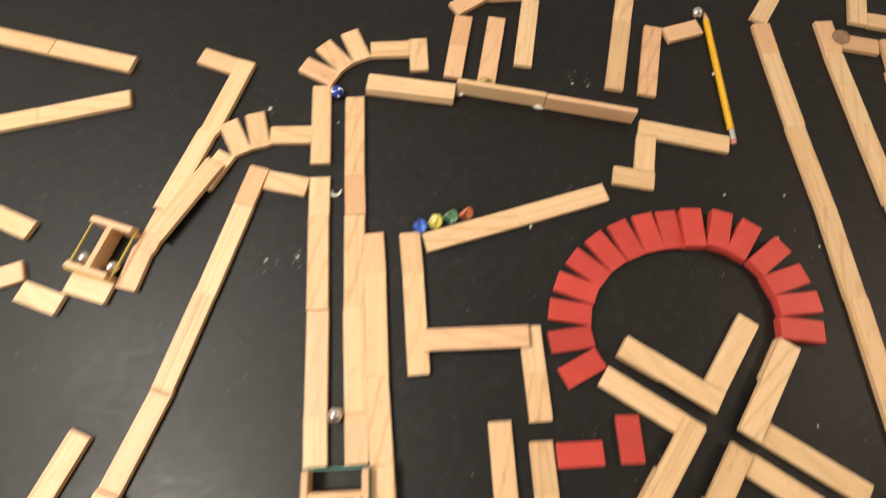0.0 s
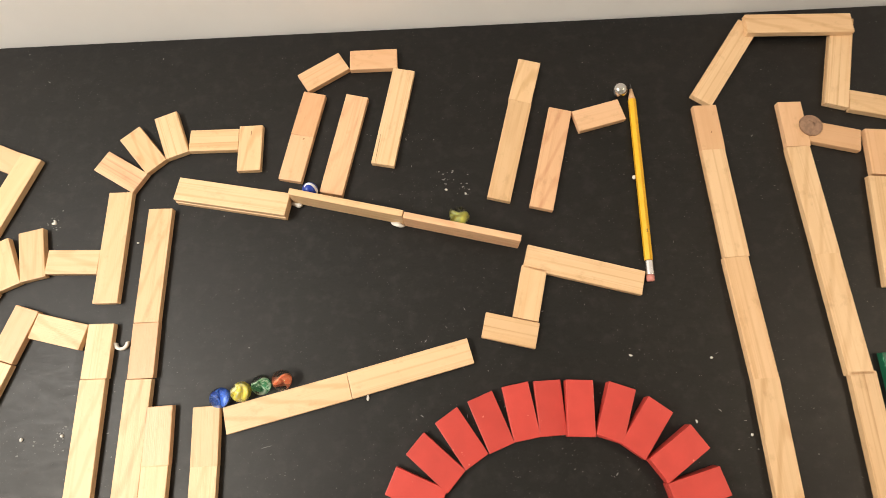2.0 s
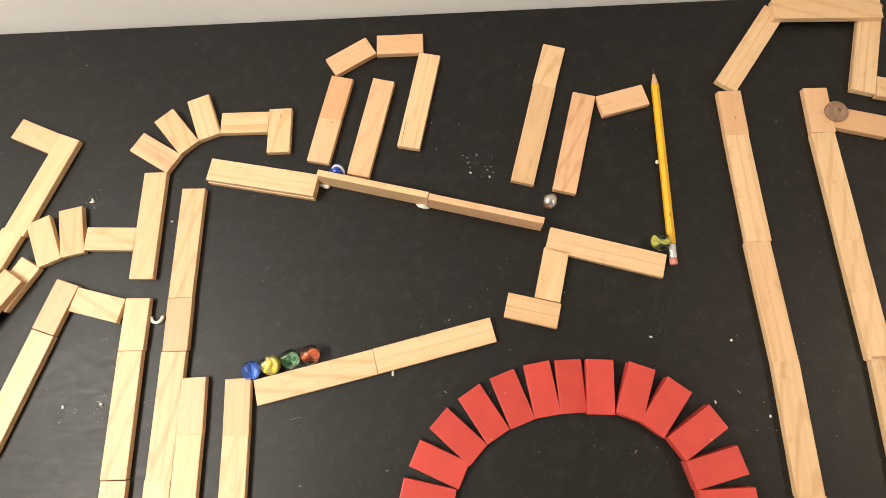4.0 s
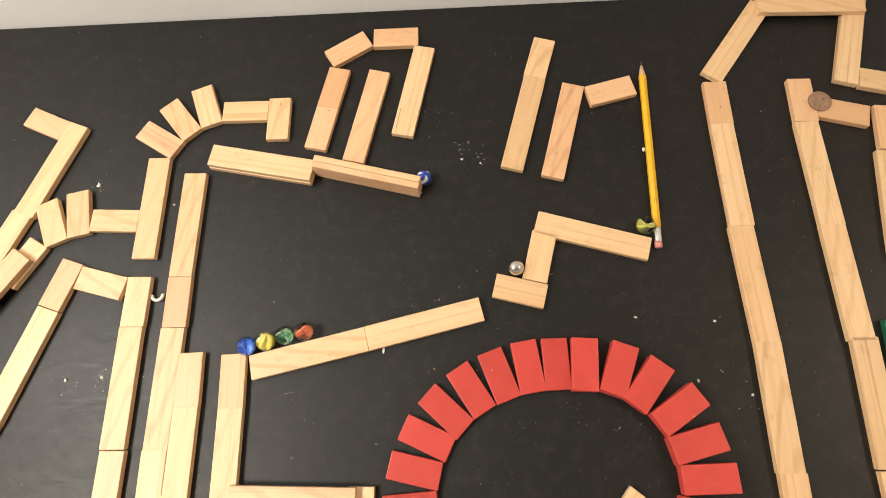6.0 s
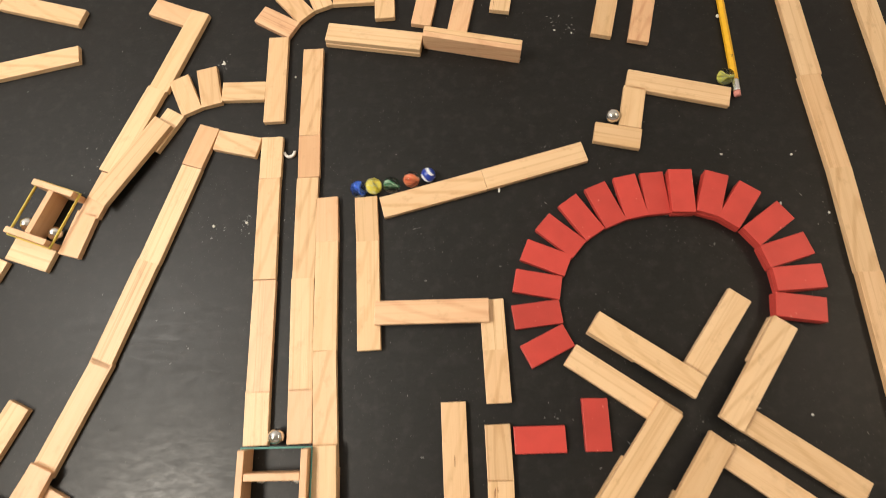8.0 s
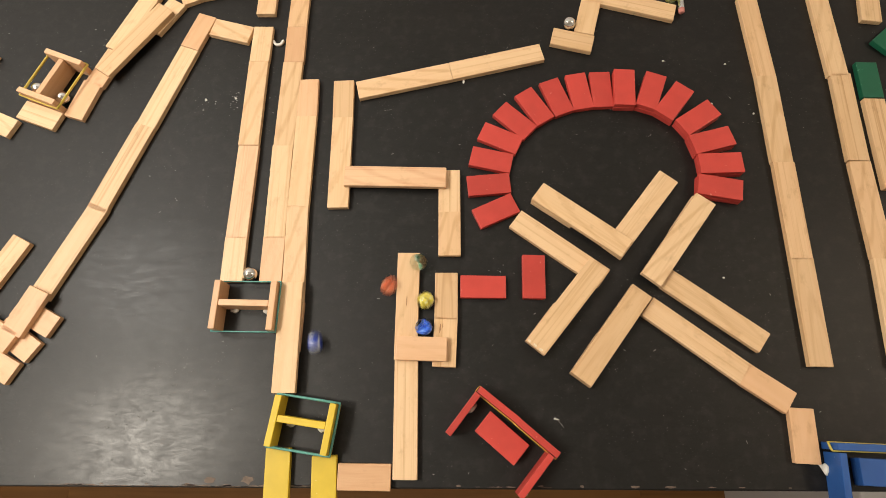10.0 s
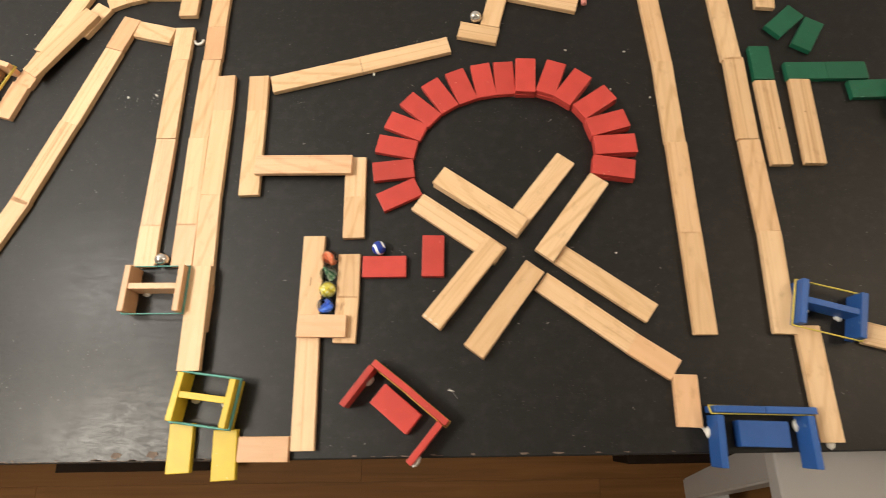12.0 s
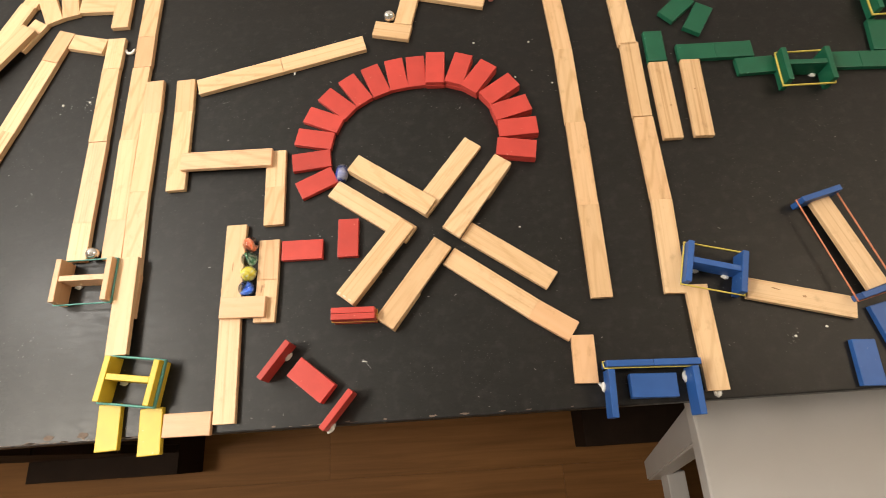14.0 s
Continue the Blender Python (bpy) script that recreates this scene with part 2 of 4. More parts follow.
# ---------------------------------------------------------------- mesh helpers
def finish(bm, name, mat, smooth=False):
    me = bpy.data.meshes.new(name)
    bm.to_mesh(me)
    bm.free()
    me.materials.append(mat)
    for p in me.polygons:
        p.use_smooth = smooth
    return me


def part(name, bm, mat, parent, label="", smooth=False):
    ob = new(name, finish(bm, name, mat, smooth))
    ob.parent = parent
    if label:
        ob["label"] = label
    return ob


def box_bm(sx, sy, sz, at=(0, 0, 0), edge=0.0, segments=2):
    bm = bmesh.new()
    bmesh.ops.create_cube(bm, size=1.0, matrix=Matrix.Translation(at) @ Matrix.Diagonal((sx, sy, sz, 1)))
    if edge:
        bmesh.ops.bevel(bm, geom=bm.edges[:], offset=edge, segments=segments, profile=0.6, affect="EDGES")
    return bm


def block_mesh(name, length, width, thick, mat, seed, edge):
    """A bevelled wooden block with its base at z = 0, slightly out of true."""
    rng = random.Random(seed)
    bm = box_bm(length, width, thick, (0, 0, thick / 2), edge, 2)
    twist, taper = rng.uniform(-0.0005, 0.0005), rng.uniform(-0.008, 0.008)
    ends = [rng.uniform(-0.0003, 0.0003) for _ in range(4)]
    for v in bm.verts:
        s = v.co.x / (length / 2)
        v.co.y *= 1 + taper * s
        v.co.y += twist * s * s
        if s > 0.8:
            v.co.x += ends[0] + ends[1] * v.co.y / width
        if s < -0.8:
            v.co.x += ends[2] + ends[3] * v.co.y / width
    return finish(bm, name, mat)


T, PW, SW, PL, SL, DL = 0.0059, 0.0212, 0.0216, 0.1016, 0.0453, 0.0425
MESHES = {}
for colour, mat in (("wood", BEECH), ("pine", PINE), ("streaked", STREAKED), ("red", RED), ("green", GREEN), ("blue", BLUE), ("yellow", YELLOW)):
    for i in range(3):
        length = SL if colour in ("wood", "pine", "streaked") else DL
        MESHES["S", colour, i] = block_mesh("block", length, SW, T, mat, i + 10, 0.0007)
for i in range(5):
    MESHES["P", "wood", i] = block_mesh("plank", PL, PW, T, PINE, i + 50, 0.0006)
    MESHES["P", "pink", i] = block_mesh("plank", PL, PW, T, PINK_PINE, i + 50, 0.0006)
COUNT = [0]
WORDS = {"wood": "wooden", "streaked": "wooden", "pine": "wooden", "red": "red_painted", "green": "green_painted", "blue": "blue_painted", "yellow": "yellow_painted"}


def plank(x, y, turn, layer=1, note="lying flat on the black table", look="wood"):
    """A long pine plank; layer 2 lies on other blocks."""
    COUNT[0] += 1
    ob = new("wooden_plank", MESHES["P", look, COUNT[0] % 5])
    ob.matrix_world = pose(x, y, (layer - 1) * T + 0.0001, 0, 0, turn + (180 if COUNT[0] % 2 else 0))
    if layer > 1:
        note = "laid across other blocks"
    return tagged(ob, ("long pale pine plank " if look == "wood" else "long pink-streaked pine plank ") + note, "plank", "long wooden planks")


def block(colour, x, y, turn, layer=1, note="lying flat on the black table"):
    """A short block, domino sized."""
    COUNT[0] += 1
    ob = new(WORDS[colour] + "_block", MESHES["S", colour, COUNT[0] % 3])
    ob.matrix_world = pose(x, y, (layer - 1) * T + 0.0001, 0, 0, turn + (180 if COUNT[0] % 2 else 0))
    if layer > 1:
        note = "laid on top of another block"
    looks = {"wood": "short orange beech block", "pine": "short pale grained pine block", "streaked": "short red-streaked beech block"}.get(colour, colour + " painted domino block")
    return tagged(ob, looks + " " + note, "block", "short " + WORDS[colour].replace("_", " ") + " blocks")


# ---------------------------------------------------------------- room
Y_WALL = 0.7605
X0, X1, Y0, FLOOR_Z, TOP_Z = -1.9, 2.4, -2.2, -0.73, 1.72


def slab(name, low, high, mat, label, edge=0.0):
    size = [b - a for a, b in zip(low, high)]
    mid = [(a + b) / 2 for a, b in zip(low, high)]
    ob = new(name, finish(box_bm(*size, (0, 0, 0), edge), name, mat))
    ob.location = mid
    return tagged(ob, label, name.split("_")[0], kind="structure")


floor = slab("floor", (X0, Y0, FLOOR_Z - 0.05), (X1, Y_WALL + 0.1, FLOOR_Z - 0.0062), BARE_EDGE, "subfloor under brown laminate boards")
slab("ceiling", (X0, Y0, TOP_Z), (X1, Y_WALL + 0.1, TOP_Z + 0.05), CEILING_PAINT, "plain white ceiling above the table")
slab("wall_north", (X0, Y_WALL, FLOOR_Z), (X1, Y_WALL + 0.1, TOP_Z), WALL_PAINT, "plain white painted wall behind the table")
slab("wall_south", (X0, Y0 - 0.1, FLOOR_Z), (X1, Y0, TOP_Z), WALL_PAINT, "plain white painted wall of the room")
slab("wall_west", (X0 - 0.1, Y0 - 0.1, FLOOR_Z), (X0, Y_WALL + 0.1, TOP_Z), WALL_PAINT, "plain white painted wall of the room")
slab("wall_east", (X1, Y0 - 0.1, FLOOR_Z), (X1 + 0.1, Y_WALL + 0.1, TOP_Z), WALL_PAINT, "plain white painted wall of the room")

# ---------------------------------------------------------------- the black table
table = tagged(new("table"), "large black painted table with chipped worn front edge", "table")
TX0, TX1 = -0.95, 1.35
top_bm = box_bm(TX1 - TX0, Y_WALL - 0.0025, 0.026, ((TX0 + TX1) / 2, (Y_WALL - 0.0025) / 2, -0.013), 0.0015, 2)
table_top = part("tabletop", top_bm, TABLE_PAINT, table, "black painted top with dust, chalk marks and scratches")
for x in (TX0 + 0.06, TX1 - 0.06):
    for y in (0.06, Y_WALL - 0.07):
        part("leg", box_bm(0.06, 0.06, 0.70, (x, y, -0.379), 0.003), DRAWER_DARK, table)
for x0, x1, y0 in ((-0.588, -0.280, 0.014), (0.533, 1.02, 0.070)):
    mid = (x0 + x1) / 2
    pedestal = part("pedestal", box_bm(x1 - x0, 0.542 - y0, 0.583, (mid, (y0 + 0.542) / 2, -0.3215), 0.002), DRAWER_DARK, table, "dark drawer pedestal under the black top")
    for k in range(3):
        part("drawer_front", box_bm(x1 - x0 - 0.006, 0.014, 0.186, (mid, y0 - 0.0075, -0.128 - 0.193 * k), 0.001), DRAWER_DARK, pedestal)
    part("plinth", box_bm(x1 - x0, 0.575, 0.1155, (mid, 0.2460, -0.6719), 0.002), DRAWER_DARK, pedestal)

# chipped spots along the front edge
rng = random.Random(4)


def chip(x, y, w, h):
    bm = bmesh.new()
    low, high = [], []
    for k in range(13):
        a, r = 2 * math.pi * k / 13, rng.uniform(0.6, 1.1)
        p = (x + w * r * math.cos(a), max(0.0012, y + h * r * math.sin(a)))
        low.append(bm.verts.new((*p, -0.0006)))
        high.append(bm.verts.new((*p, 0.00025)))
    bm.faces.new(high)
    bm.faces.new(low[::-1])
    for k in range(13):
        bm.faces.new((low[k], low[(k + 1) % 13], high[(k + 1) % 13], high[k]))
    part("paint_chip", bm, BARE_EDGE, table, "bare chip in the black paint")


for x in (-0.15, 0.30, 0.335, 0.12, 0.19, 0.27, 0.36, 0.40, -0.19, 0.225, -0.115):
    chip(x, 0.0028, rng.uniform(0.0015, 0.0050), rng.uniform(0.0005, 0.0012))
for k in range(26):
    chip(rng.uniform(-0.24, 0.02), 0.0022, rng.uniform(0.0020, 0.0080), rng.uniform(0.0003, 0.0008))
for k in range(8):
    chip(rng.uniform(0.085, 0.20), 0.0020, rng.uniform(0.0015, 0.0050), rng.uniform(0.0003, 0.0007))
chip(-0.0958, 0.0058, 0.0060, 0.0030)
chip(-0.0621, 0.0062, 0.0064, 0.0036)
for k in range(40):
    chip(-0.20 + 0.0050 * k + rng.uniform(-0.002, 0.002), 0.0014, rng.uniform(0.0020, 0.0045), rng.uniform(0.0003, 0.0007))

# ---------------------------------------------------------------- flat blocks
block("wood", -0.1672, 0.4684, -109.1)
plank(-0.1911, 0.3985, -108.8)
plank(-0.2243, 0.3028, -109.5)
plank(-0.2594, 0.2139, -113.8)
block("pine", -0.1303, 0.4689, -15.1)
block("pine", -0.0949, 0.4513, -90.8)
plank(-0.0952, 0.3775, -90.1)
plank(-0.0958, 0.2757, -90.6, look="pink")
block("pine", -0.0962, 0.2043, -89.6)
plank(-0.0564, 0.5239, -91.0)
block("wood", -0.0571, 0.4501, -89.7)
plank(-0.0589, 0.3763, -90.7)
plank(-0.0592, 0.2755, -89.6)
block("wood", -0.0587, 0.2045, -89.8)
block("wood", -0.0381, 0.3823, -88.4)
plank(-0.0377, 0.3093, -90.3)
plank(-0.0366, 0.2079, -88.4)
plank(-0.0355, 0.1294, -89.5, 2)
block("pine", -0.0002, 0.3802, -88.1)
plank(0.0009, 0.3078, -89.6)
plank(0.0579, 0.2874, -1.5, 2, look="pink")
block("pine", 0.1121, 0.2743, -89.9)
block("pine", 0.1122, 0.2298, -89.9)
plank(0.0723, 0.1593, -90.6)
plank(0.0736, 0.0584, -89.4)
block("wood", 0.0871, 0.1179, -1.9, 2)
block("pine", 0.1092, 0.1673, -90.5)
block("pine", 0.1081, 0.1250, -92.5)
block("red", 0.1438, 0.1763, -1.0)
block("red", 0.1918, 0.1863, -91.6)
plank(0.2170, 0.2143, -36.6)
plank(0.2211, 0.1580, -129.4, 2)
plank(0.2397, 0.2414, -36.3, 2)
plank(0.2989, 0.2497, -128.7)
plank(0.3303, 0.2218, -127.4, 2)
plank(0.3565, 0.1541, -36.7)
plank(0.2594, 0.1306, -127.8, 2)
plank(0.3353, 0.1269, -37.6)
block("wood", 0.3926, 0.0841, -34.8)
block("wood", 0.4170, 0.0449, -92.6)
plank(0.0637, 0.4020, 12.8)
plank(0.1628, 0.4249, 13.3)
plank(0.3127, 0.5007, -16.4)
block("pine", 0.2650, 0.4825, -104.7)
block("pine", 0.2462, 0.4521, -14.6)
block("red", 0.1576, 0.2529, 24.5)
block("red", 0.1514, 0.2811, 4.8)
block("red", 0.1544, 0.3085, -13.0)
block("red", 0.1645, 0.3327, -25.0)
block("red", 0.1801, 0.3531, -43.1)
block("red", 0.2011, 0.3698, -57.8)
block("red", 0.2247, 0.3811, -69.4)
block("red", 0.2491, 0.3877, -81.3)
block("red", 0.2723, 0.3896, -88.4)
block("red", 0.2948, 0.3882, -94.0, 2)
block("red", 0.2952, 0.3879, -93.2)
block("red", 0.3222, 0.3839, -111.0, 2)
block("red", 0.3226, 0.3836, -110.2)
block("red", 0.3442, 0.3716, -128.2, 2)
block("red", 0.3446, 0.3713, -127.4)
block("red", 0.3659, 0.3518, -146.5, 2)
block("red", 0.3663, 0.3515, -145.7)
block("red", 0.3765, 0.3260, -165.4, 2)
block("red", 0.3769, 0.3257, -164.6)
block("red", 0.3817, 0.3006, -178.4, 2)
block("red", 0.3821, 0.3003, -177.6)
block("red", 0.3769, 0.2746, 169.5, 2)
block("red", 0.3773, 0.2743, 170.3)
block("wood", -0.2146, 0.6351, -24.5)
plank(-0.1997, 0.5852, -111.3)
plank(-0.2396, 0.4929, -113.0)
plank(-0.2343, 0.4552, -124.1, 2)
block("wood", -0.2803, 0.3822, -106.7)
block("pine", -0.2087, 0.4900, -121.8)
block("pine", -0.1887, 0.5290, -66.5)
block("pine", -0.1643, 0.5374, -78.4)
block("pine", -0.1274, 0.5290, -2.5)
plank(-0.0939, 0.5417, -90.7)
block("streaked", -0.0962, 0.6126, -32.5)
block("pine", -0.0784, 0.6339, -51.0)
block("pine", -0.0535, 0.6478, -70.1)
block("pine", -0.0133, 0.6405, -0.8)
block("pine", 0.0205, 0.6308, -90.2)
plank(0.0092, 0.5805, -11.6, 2)
block("wood", 0.0871, 0.7081, 30.7)
block("wood", 0.1352, 0.7195, -0.2)
plank(0.1538, 0.6566, -102.5)
block("wood", 0.0739, 0.6629, -103.6)
block("wood", 0.0635, 0.6185, -102.8)
plank(0.1076, 0.6306, -103.5, look="pink")
block("pine", 0.2786, 0.6873, -106.9)
plank(0.2584, 0.6171, -105.8)
plank(0.2955, 0.6064, -105.6, look="pink")
block("wood", 0.3438, 0.6471, 13.6)
plank(0.4714, 0.6981, -126.8)
plank(0.5467, 0.7330, -2.4, 2)
plank(0.5799, 0.6935, -107.4)
block("wood", 0.4428, 0.6291, -90.1)
plank(0.4435, 0.5559, -89.2)
plank(0.4443, 0.4545, -87.9)
plank(0.4456, 0.3541, -90.5)
plank(0.4452, 0.2531, -90.8)
plank(0.4443, 0.1533, -91.1)
block("wood", 0.5207, 0.6285, -91.6)
plank(0.5199, 0.5547, -89.1)
plank(0.5214, 0.4537, -89.1)
plank(0.5229, 0.3555, -91.7)
plank(0.5212, 0.2535, -90.2)
plank(0.5190, 0.1523, -93.4)
block("wood", 0.5551, 0.6147, -15.6)
block("wood", 0.5915, 0.5966, -96.4)
block("green", 0.5527, 0.3984, -91.9)
plank(0.5507, 0.3248, -91.4)
plank(0.5853, 0.3252, -93.1)
block("green", 0.5980, 0.3862, -1.7)
block("green", 0.6408, 0.3850, -1.7)
block("green", 0.5893, 0.4528, 40.7)
block("green", 0.6108, 0.4340, -123.0)
plank(0.6336, 0.0889, -15.6)
plank(0.5353, 0.0585, -90.9)
block("blue", 0.6763, 0.0235, -93.0)
plank(-0.3321, 0.1804, -116.7)
plank(-0.3607, 0.5800, 10.5)
plank(-0.4374, 0.4530, -27.2)
block("wood", -0.0356, 0.1392, -91.1)
block("yellow", -0.0359, 0.0119, -88.2)
block("yellow", 0.0049, 0.0055, -87.3)
block("wood", 0.0393, 0.0098, -0.5)
block("blue", 0.4753, 0.0159, -2.6, 2)
block("blue", 0.4757, 0.0156, -1.8)
block("red", 0.1571, 0.0420, -40.5, 2)
block("red", 0.1575, 0.0417, -39.7)
block("pine", -0.3233, 0.3638, -20.2)
block("pine", -0.3696, 0.3569, -23.6)
block("wood", -0.4134, 0.3806, -163.8)
block("wood", -0.2842, 0.1520, -113.4, 2)
block("wood", -0.2784, 0.1481, 152.4)
block("wood", -0.2911, 0.1263, 147.4)
block("wood", -0.3069, 0.1055, 152.4)
block("wood", -0.3107, 0.1334, 151.0, 2)
block("blue", 0.7085, 0.0570, -78.0)
block("green", 0.6600, 0.3611, 0.2)
block("green", 0.7555, 0.3592, -3.5)
block("green", 0.7983, 0.3565, -3.5)
block("green", 0.8098, 0.3894, 83.0)
plank(-0.3625, 0.6508, 162.4)
plank(0.6272, 0.6384, -14.5)
plank(0.5784, 0.5227, -97.2)
plank(-0.4612, 0.5614, -169.5)
plank(-0.4600, 0.6820, 162.2)
block("pine", 0.2037, 0.1367, -128.7)
block("pine", 0.2175, 0.2577, -35.6)
block("pine", 0.3470, 0.2437, -126.7)
block("pine", 0.2425, 0.1088, -127.1)
block("wood", -0.2640, 0.4222, -112.0)
plank(0.0092, 0.5805, -11.6)

# ---------------------------------------------------------------- knots, resin streaks and splits in single pieces
RESIN = plain("dark_resin", (0.36, 0.19, 0.085), 0.6, vary=0.3, scale=500.0)
SPLINTER = plain("torn_pale_fibre", (0.72, 0.60, 0.44), 0.8, vary=0.15, scale=900.0)
LYING = {(round(ob.location.x, 4), round(ob.location.y, 4)): ob for ob in scene.objects if ob.name.startswith(("wooden_plank", "wooden_block"))}


def flaw(piece, x, y, long, wide, turn, mat, name="knot"):
    """A thin raised sliver on the top face of a piece, at a place on the table."""
    ob = LYING[piece]
    bm = bmesh.new()
    low, high = [], []
    for k in range(14):
        a = 2 * math.pi * k / 14
        q = rng.uniform(0.75, 1.1)
        u, v = long / 2 * q * math.cos(a), wide / 2 * q * math.sin(a)
        c, d = math.cos(math.radians(turn)), math.sin(math.radians(turn))
        p = ob.matrix_basis.inverted() @ Vector((x + u * c - v * d, y + u * d + v * c, 0))
        low.append(bm.verts.new((p.x, p.y, T - 0.0003)))
        high.append(bm.verts.new((p.x, p.y, T + 0.00012)))
    bm.faces.new(high)
    bm.faces.new(low[::-1])
    for k in range(14):
        bm.faces.new((low[k], low[(k + 1) % 14], high[(k + 1) % 14], high[k]))
    bmesh.ops.recalc_face_normals(bm, faces=bm.faces[:])
    part(name, bm, mat, ob)


flaw((0.0723, 0.1593), 0.0722, 0.1625, 0.0110, 0.0011, 88, RESIN, "resin_streak")
flaw((0.1081, 0.125), 0.1036, 0.1370, 0.0100, 0.0016, 84, RESIN, "resin_streak")
flaw((0.1081, 0.125), 0.1060, 0.1395, 0.0045, 0.0010, 88, RESIN, "resin_streak")
flaw((0.6336, 0.0889), 0.6360, 0.0893, 0.0040, 0.0026, -10, RESIN)
flaw((0.6336, 0.0889), 0.6110, 0.0990, 0.0090, 0.0012, -24, RESIN, "resin_streak")
flaw((0.1538, 0.6566), 0.1385, 0.6240, 0.0300, 0.0007, 79, RESIN, "split")
flaw((0.0205, 0.6308), 0.0212, 0.6460, 0.0060, 0.0007, 84, RESIN, "resin_streak")
flaw((0.0635, 0.6185), 0.0700, 0.6370, 0.0022, 0.0014, 0, RESIN)
flaw((0.5507, 0.3248), 0.5545, 0.3160, 0.0030, 0.0018, 0, RESIN)
flaw((0.5853, 0.3252), 0.5850, 0.3350, 0.0026, 0.0014, 0, RESIN)
flaw((0.4428, 0.6291), 0.4440, 0.6240, 0.0030, 0.0009, 88, RESIN)
for dx in (-0.006, -0.001, 0.004):
    flaw((0.2211, 0.158), 0.1902 + dx, 0.1202 - 0.8 * dx, 0.0042, 0.0022, rng.uniform(-60, -20), SPLINTER, "splinter")

# ---------------------------------------------------------------- blocks on edge, frames with rubber bands
EDGE_MESH = {}


def edge_mesh(colour):
    """A short block standing on its long narrow side, base at z = 0."""
    if colour not in EDGE_MESH:
        length = SL if colour == "wood" else DL
        mat = {"wood": BEECH, "red": RED, "green": GREEN, "blue": BLUE, "yellow": YELLOW}[colour]
        EDGE_MESH[colour] = finish(box_bm(length, T, SW, (0, 0, SW / 2), 0.0007), "upright", mat)
    return EDGE_MESH[colour]


def upright(colour, x, y, turn, parent=None, z=0.0001):
    ob = new("upright" if parent else WORDS[colour] + "_block", edge_mesh(colour))
    ob.matrix_world = pose(x, y, z, 0, 0, turn)
    if parent:
        ob.parent = parent
    else:
        tagged(ob, ("plain beech" if colour == "wood" else colour + " painted") + " wooden block standing on its long edge", "block", "blocks on edge")
    return ob


def band_mesh(points, radius, mat, name="rubber_band"):
    """A closed rubber band through the given corners, as a round tube."""
    bm = bmesh.new()
    pts = [Vector(p) for p in points]
    path = []
    for i, p in enumerate(pts):
        q = pts[(i + 1) % len(pts)]
        for k in range(4):
            path.append(p.lerp(q, k / 4))
    n, rings = len(path), []
    for i, p in enumerate(path):
        d = (path[(i + 1) % n] - path[i - 1]).normalized()
        side = d.cross(Vector((0, 0, 1))).normalized()
        up = side.cross(d)
        rings.append([bm.verts.new(p + radius * (math.cos(a) * side + 2.3 * math.sin(a) * up)) for a in (0, 1.05, 2.09, 3.14, 4.19, 5.24)])
    for i in range(n):
        a, b = rings[i], rings[(i + 1) % n]
        for k in range(6):
            bm.faces.new((a[k], a[(k + 1) % 6], b[(k + 1) % 6], b[k]))
    return bm


def putty_bm(at, size, seed):
    bm = bmesh.new()
    bmesh.ops.create_icosphere(bm, subdivisions=2, radius=1.0)
    rng = random.Random(seed)
    shift = Vector((rng.uniform(0, 9), rng.uniform(0, 9), 0))
    for v in bm.verts:
        k = 1 + 0.5 * noise.noise(v.co * 1.7 + shift)
        v.co = Vector(at) + Vector((v.co.x * size[0] * k, v.co.y * size[1] * k, v.co.z * size[2] * k))
    return bm


def h_frame(colour, x, y, turn, gap, band, label, cross_shift=0.0, band_z=(0.011, 0.013), putty=True, wide=1.0):
    """Two uprights joined by a crosspiece, with a rubber band stretched round them. The crosspiece runs along x."""
    frame_thing = tagged(new(WORDS[colour] + "_ball_trap"), label, "ball trap", "traps with rubber bands")
    frame_thing.matrix_world = pose(x, y, 0.0001, 0, 0, turn)
    length = SL if colour == "wood" else DL
    for side in (-1, 1):
        ob = new("upright", edge_mesh(colour))
        ob.matrix_basis = pose(side * gap / 2, 0, 0, 0, 0, 90)
        ob.parent = frame_thing
    cross = part("crosspiece", box_bm(gap - T - 0.0004, T, SW - 0.001, (0, cross_shift, SW / 2 - 0.0002), 0.0006), {"wood": BEECH, "red": RED, "green": GREEN, "blue": BLUE, "yellow": YELLOW}[colour], frame_thing)
    ex, ey = gap / 2 + T / 2 + 0.0010, length / 2 + 0.0009
    z0, z1 = band_z
    part("rubber_band", band_mesh([(-ex, -ey, z0), (ex, -ey, z1), (ex, ey, z1), (-ex, ey, z0)], 0.0007 * wide, band), band, frame_thing, smooth=True)
    if putty:
        for s, k in ((-0.28, 1), (0.30, 2)):
            part("putty", putty_bm((s * gap, cross_shift - T / 2 - 0.0012, 0.0016), (0.0038, 0.0024, 0.0022), k), PUTTY, frame_thing, "white putty lump", True)
    return frame_thing


h_frame("wood", -0.0760, 0.1564, -1.2, 0.0525, BAND_TEAL, "beech block frame with a teal rubber band round it", 0.0018)
h_frame("yellow", -0.0147, 0.0523, -8.3, 0.0486, BAND_TEAL, "yellow painted block frame with a teal rubber band", 0.0022, (0.010, 0.012), wide=1.7)
h_frame("wood", -0.3100, 0.4017, 68.6, 0.0508, BAND_YELLOW, "beech block frame with a yellow rubber band and steel balls inside", 0.0, (0.014, 0.014), False)
h_frame("blue", 0.5536, 0.1221, -16.5, 0.0513, BAND_YELLOW, "blue painted block frame with a yellow rubber band", 0.002)
h_frame("green", 0.7076, 0.3470, -3.0, 0.0475, BAND_YELLOW, "green painted block frame with a yellow rubber band", 0.002)
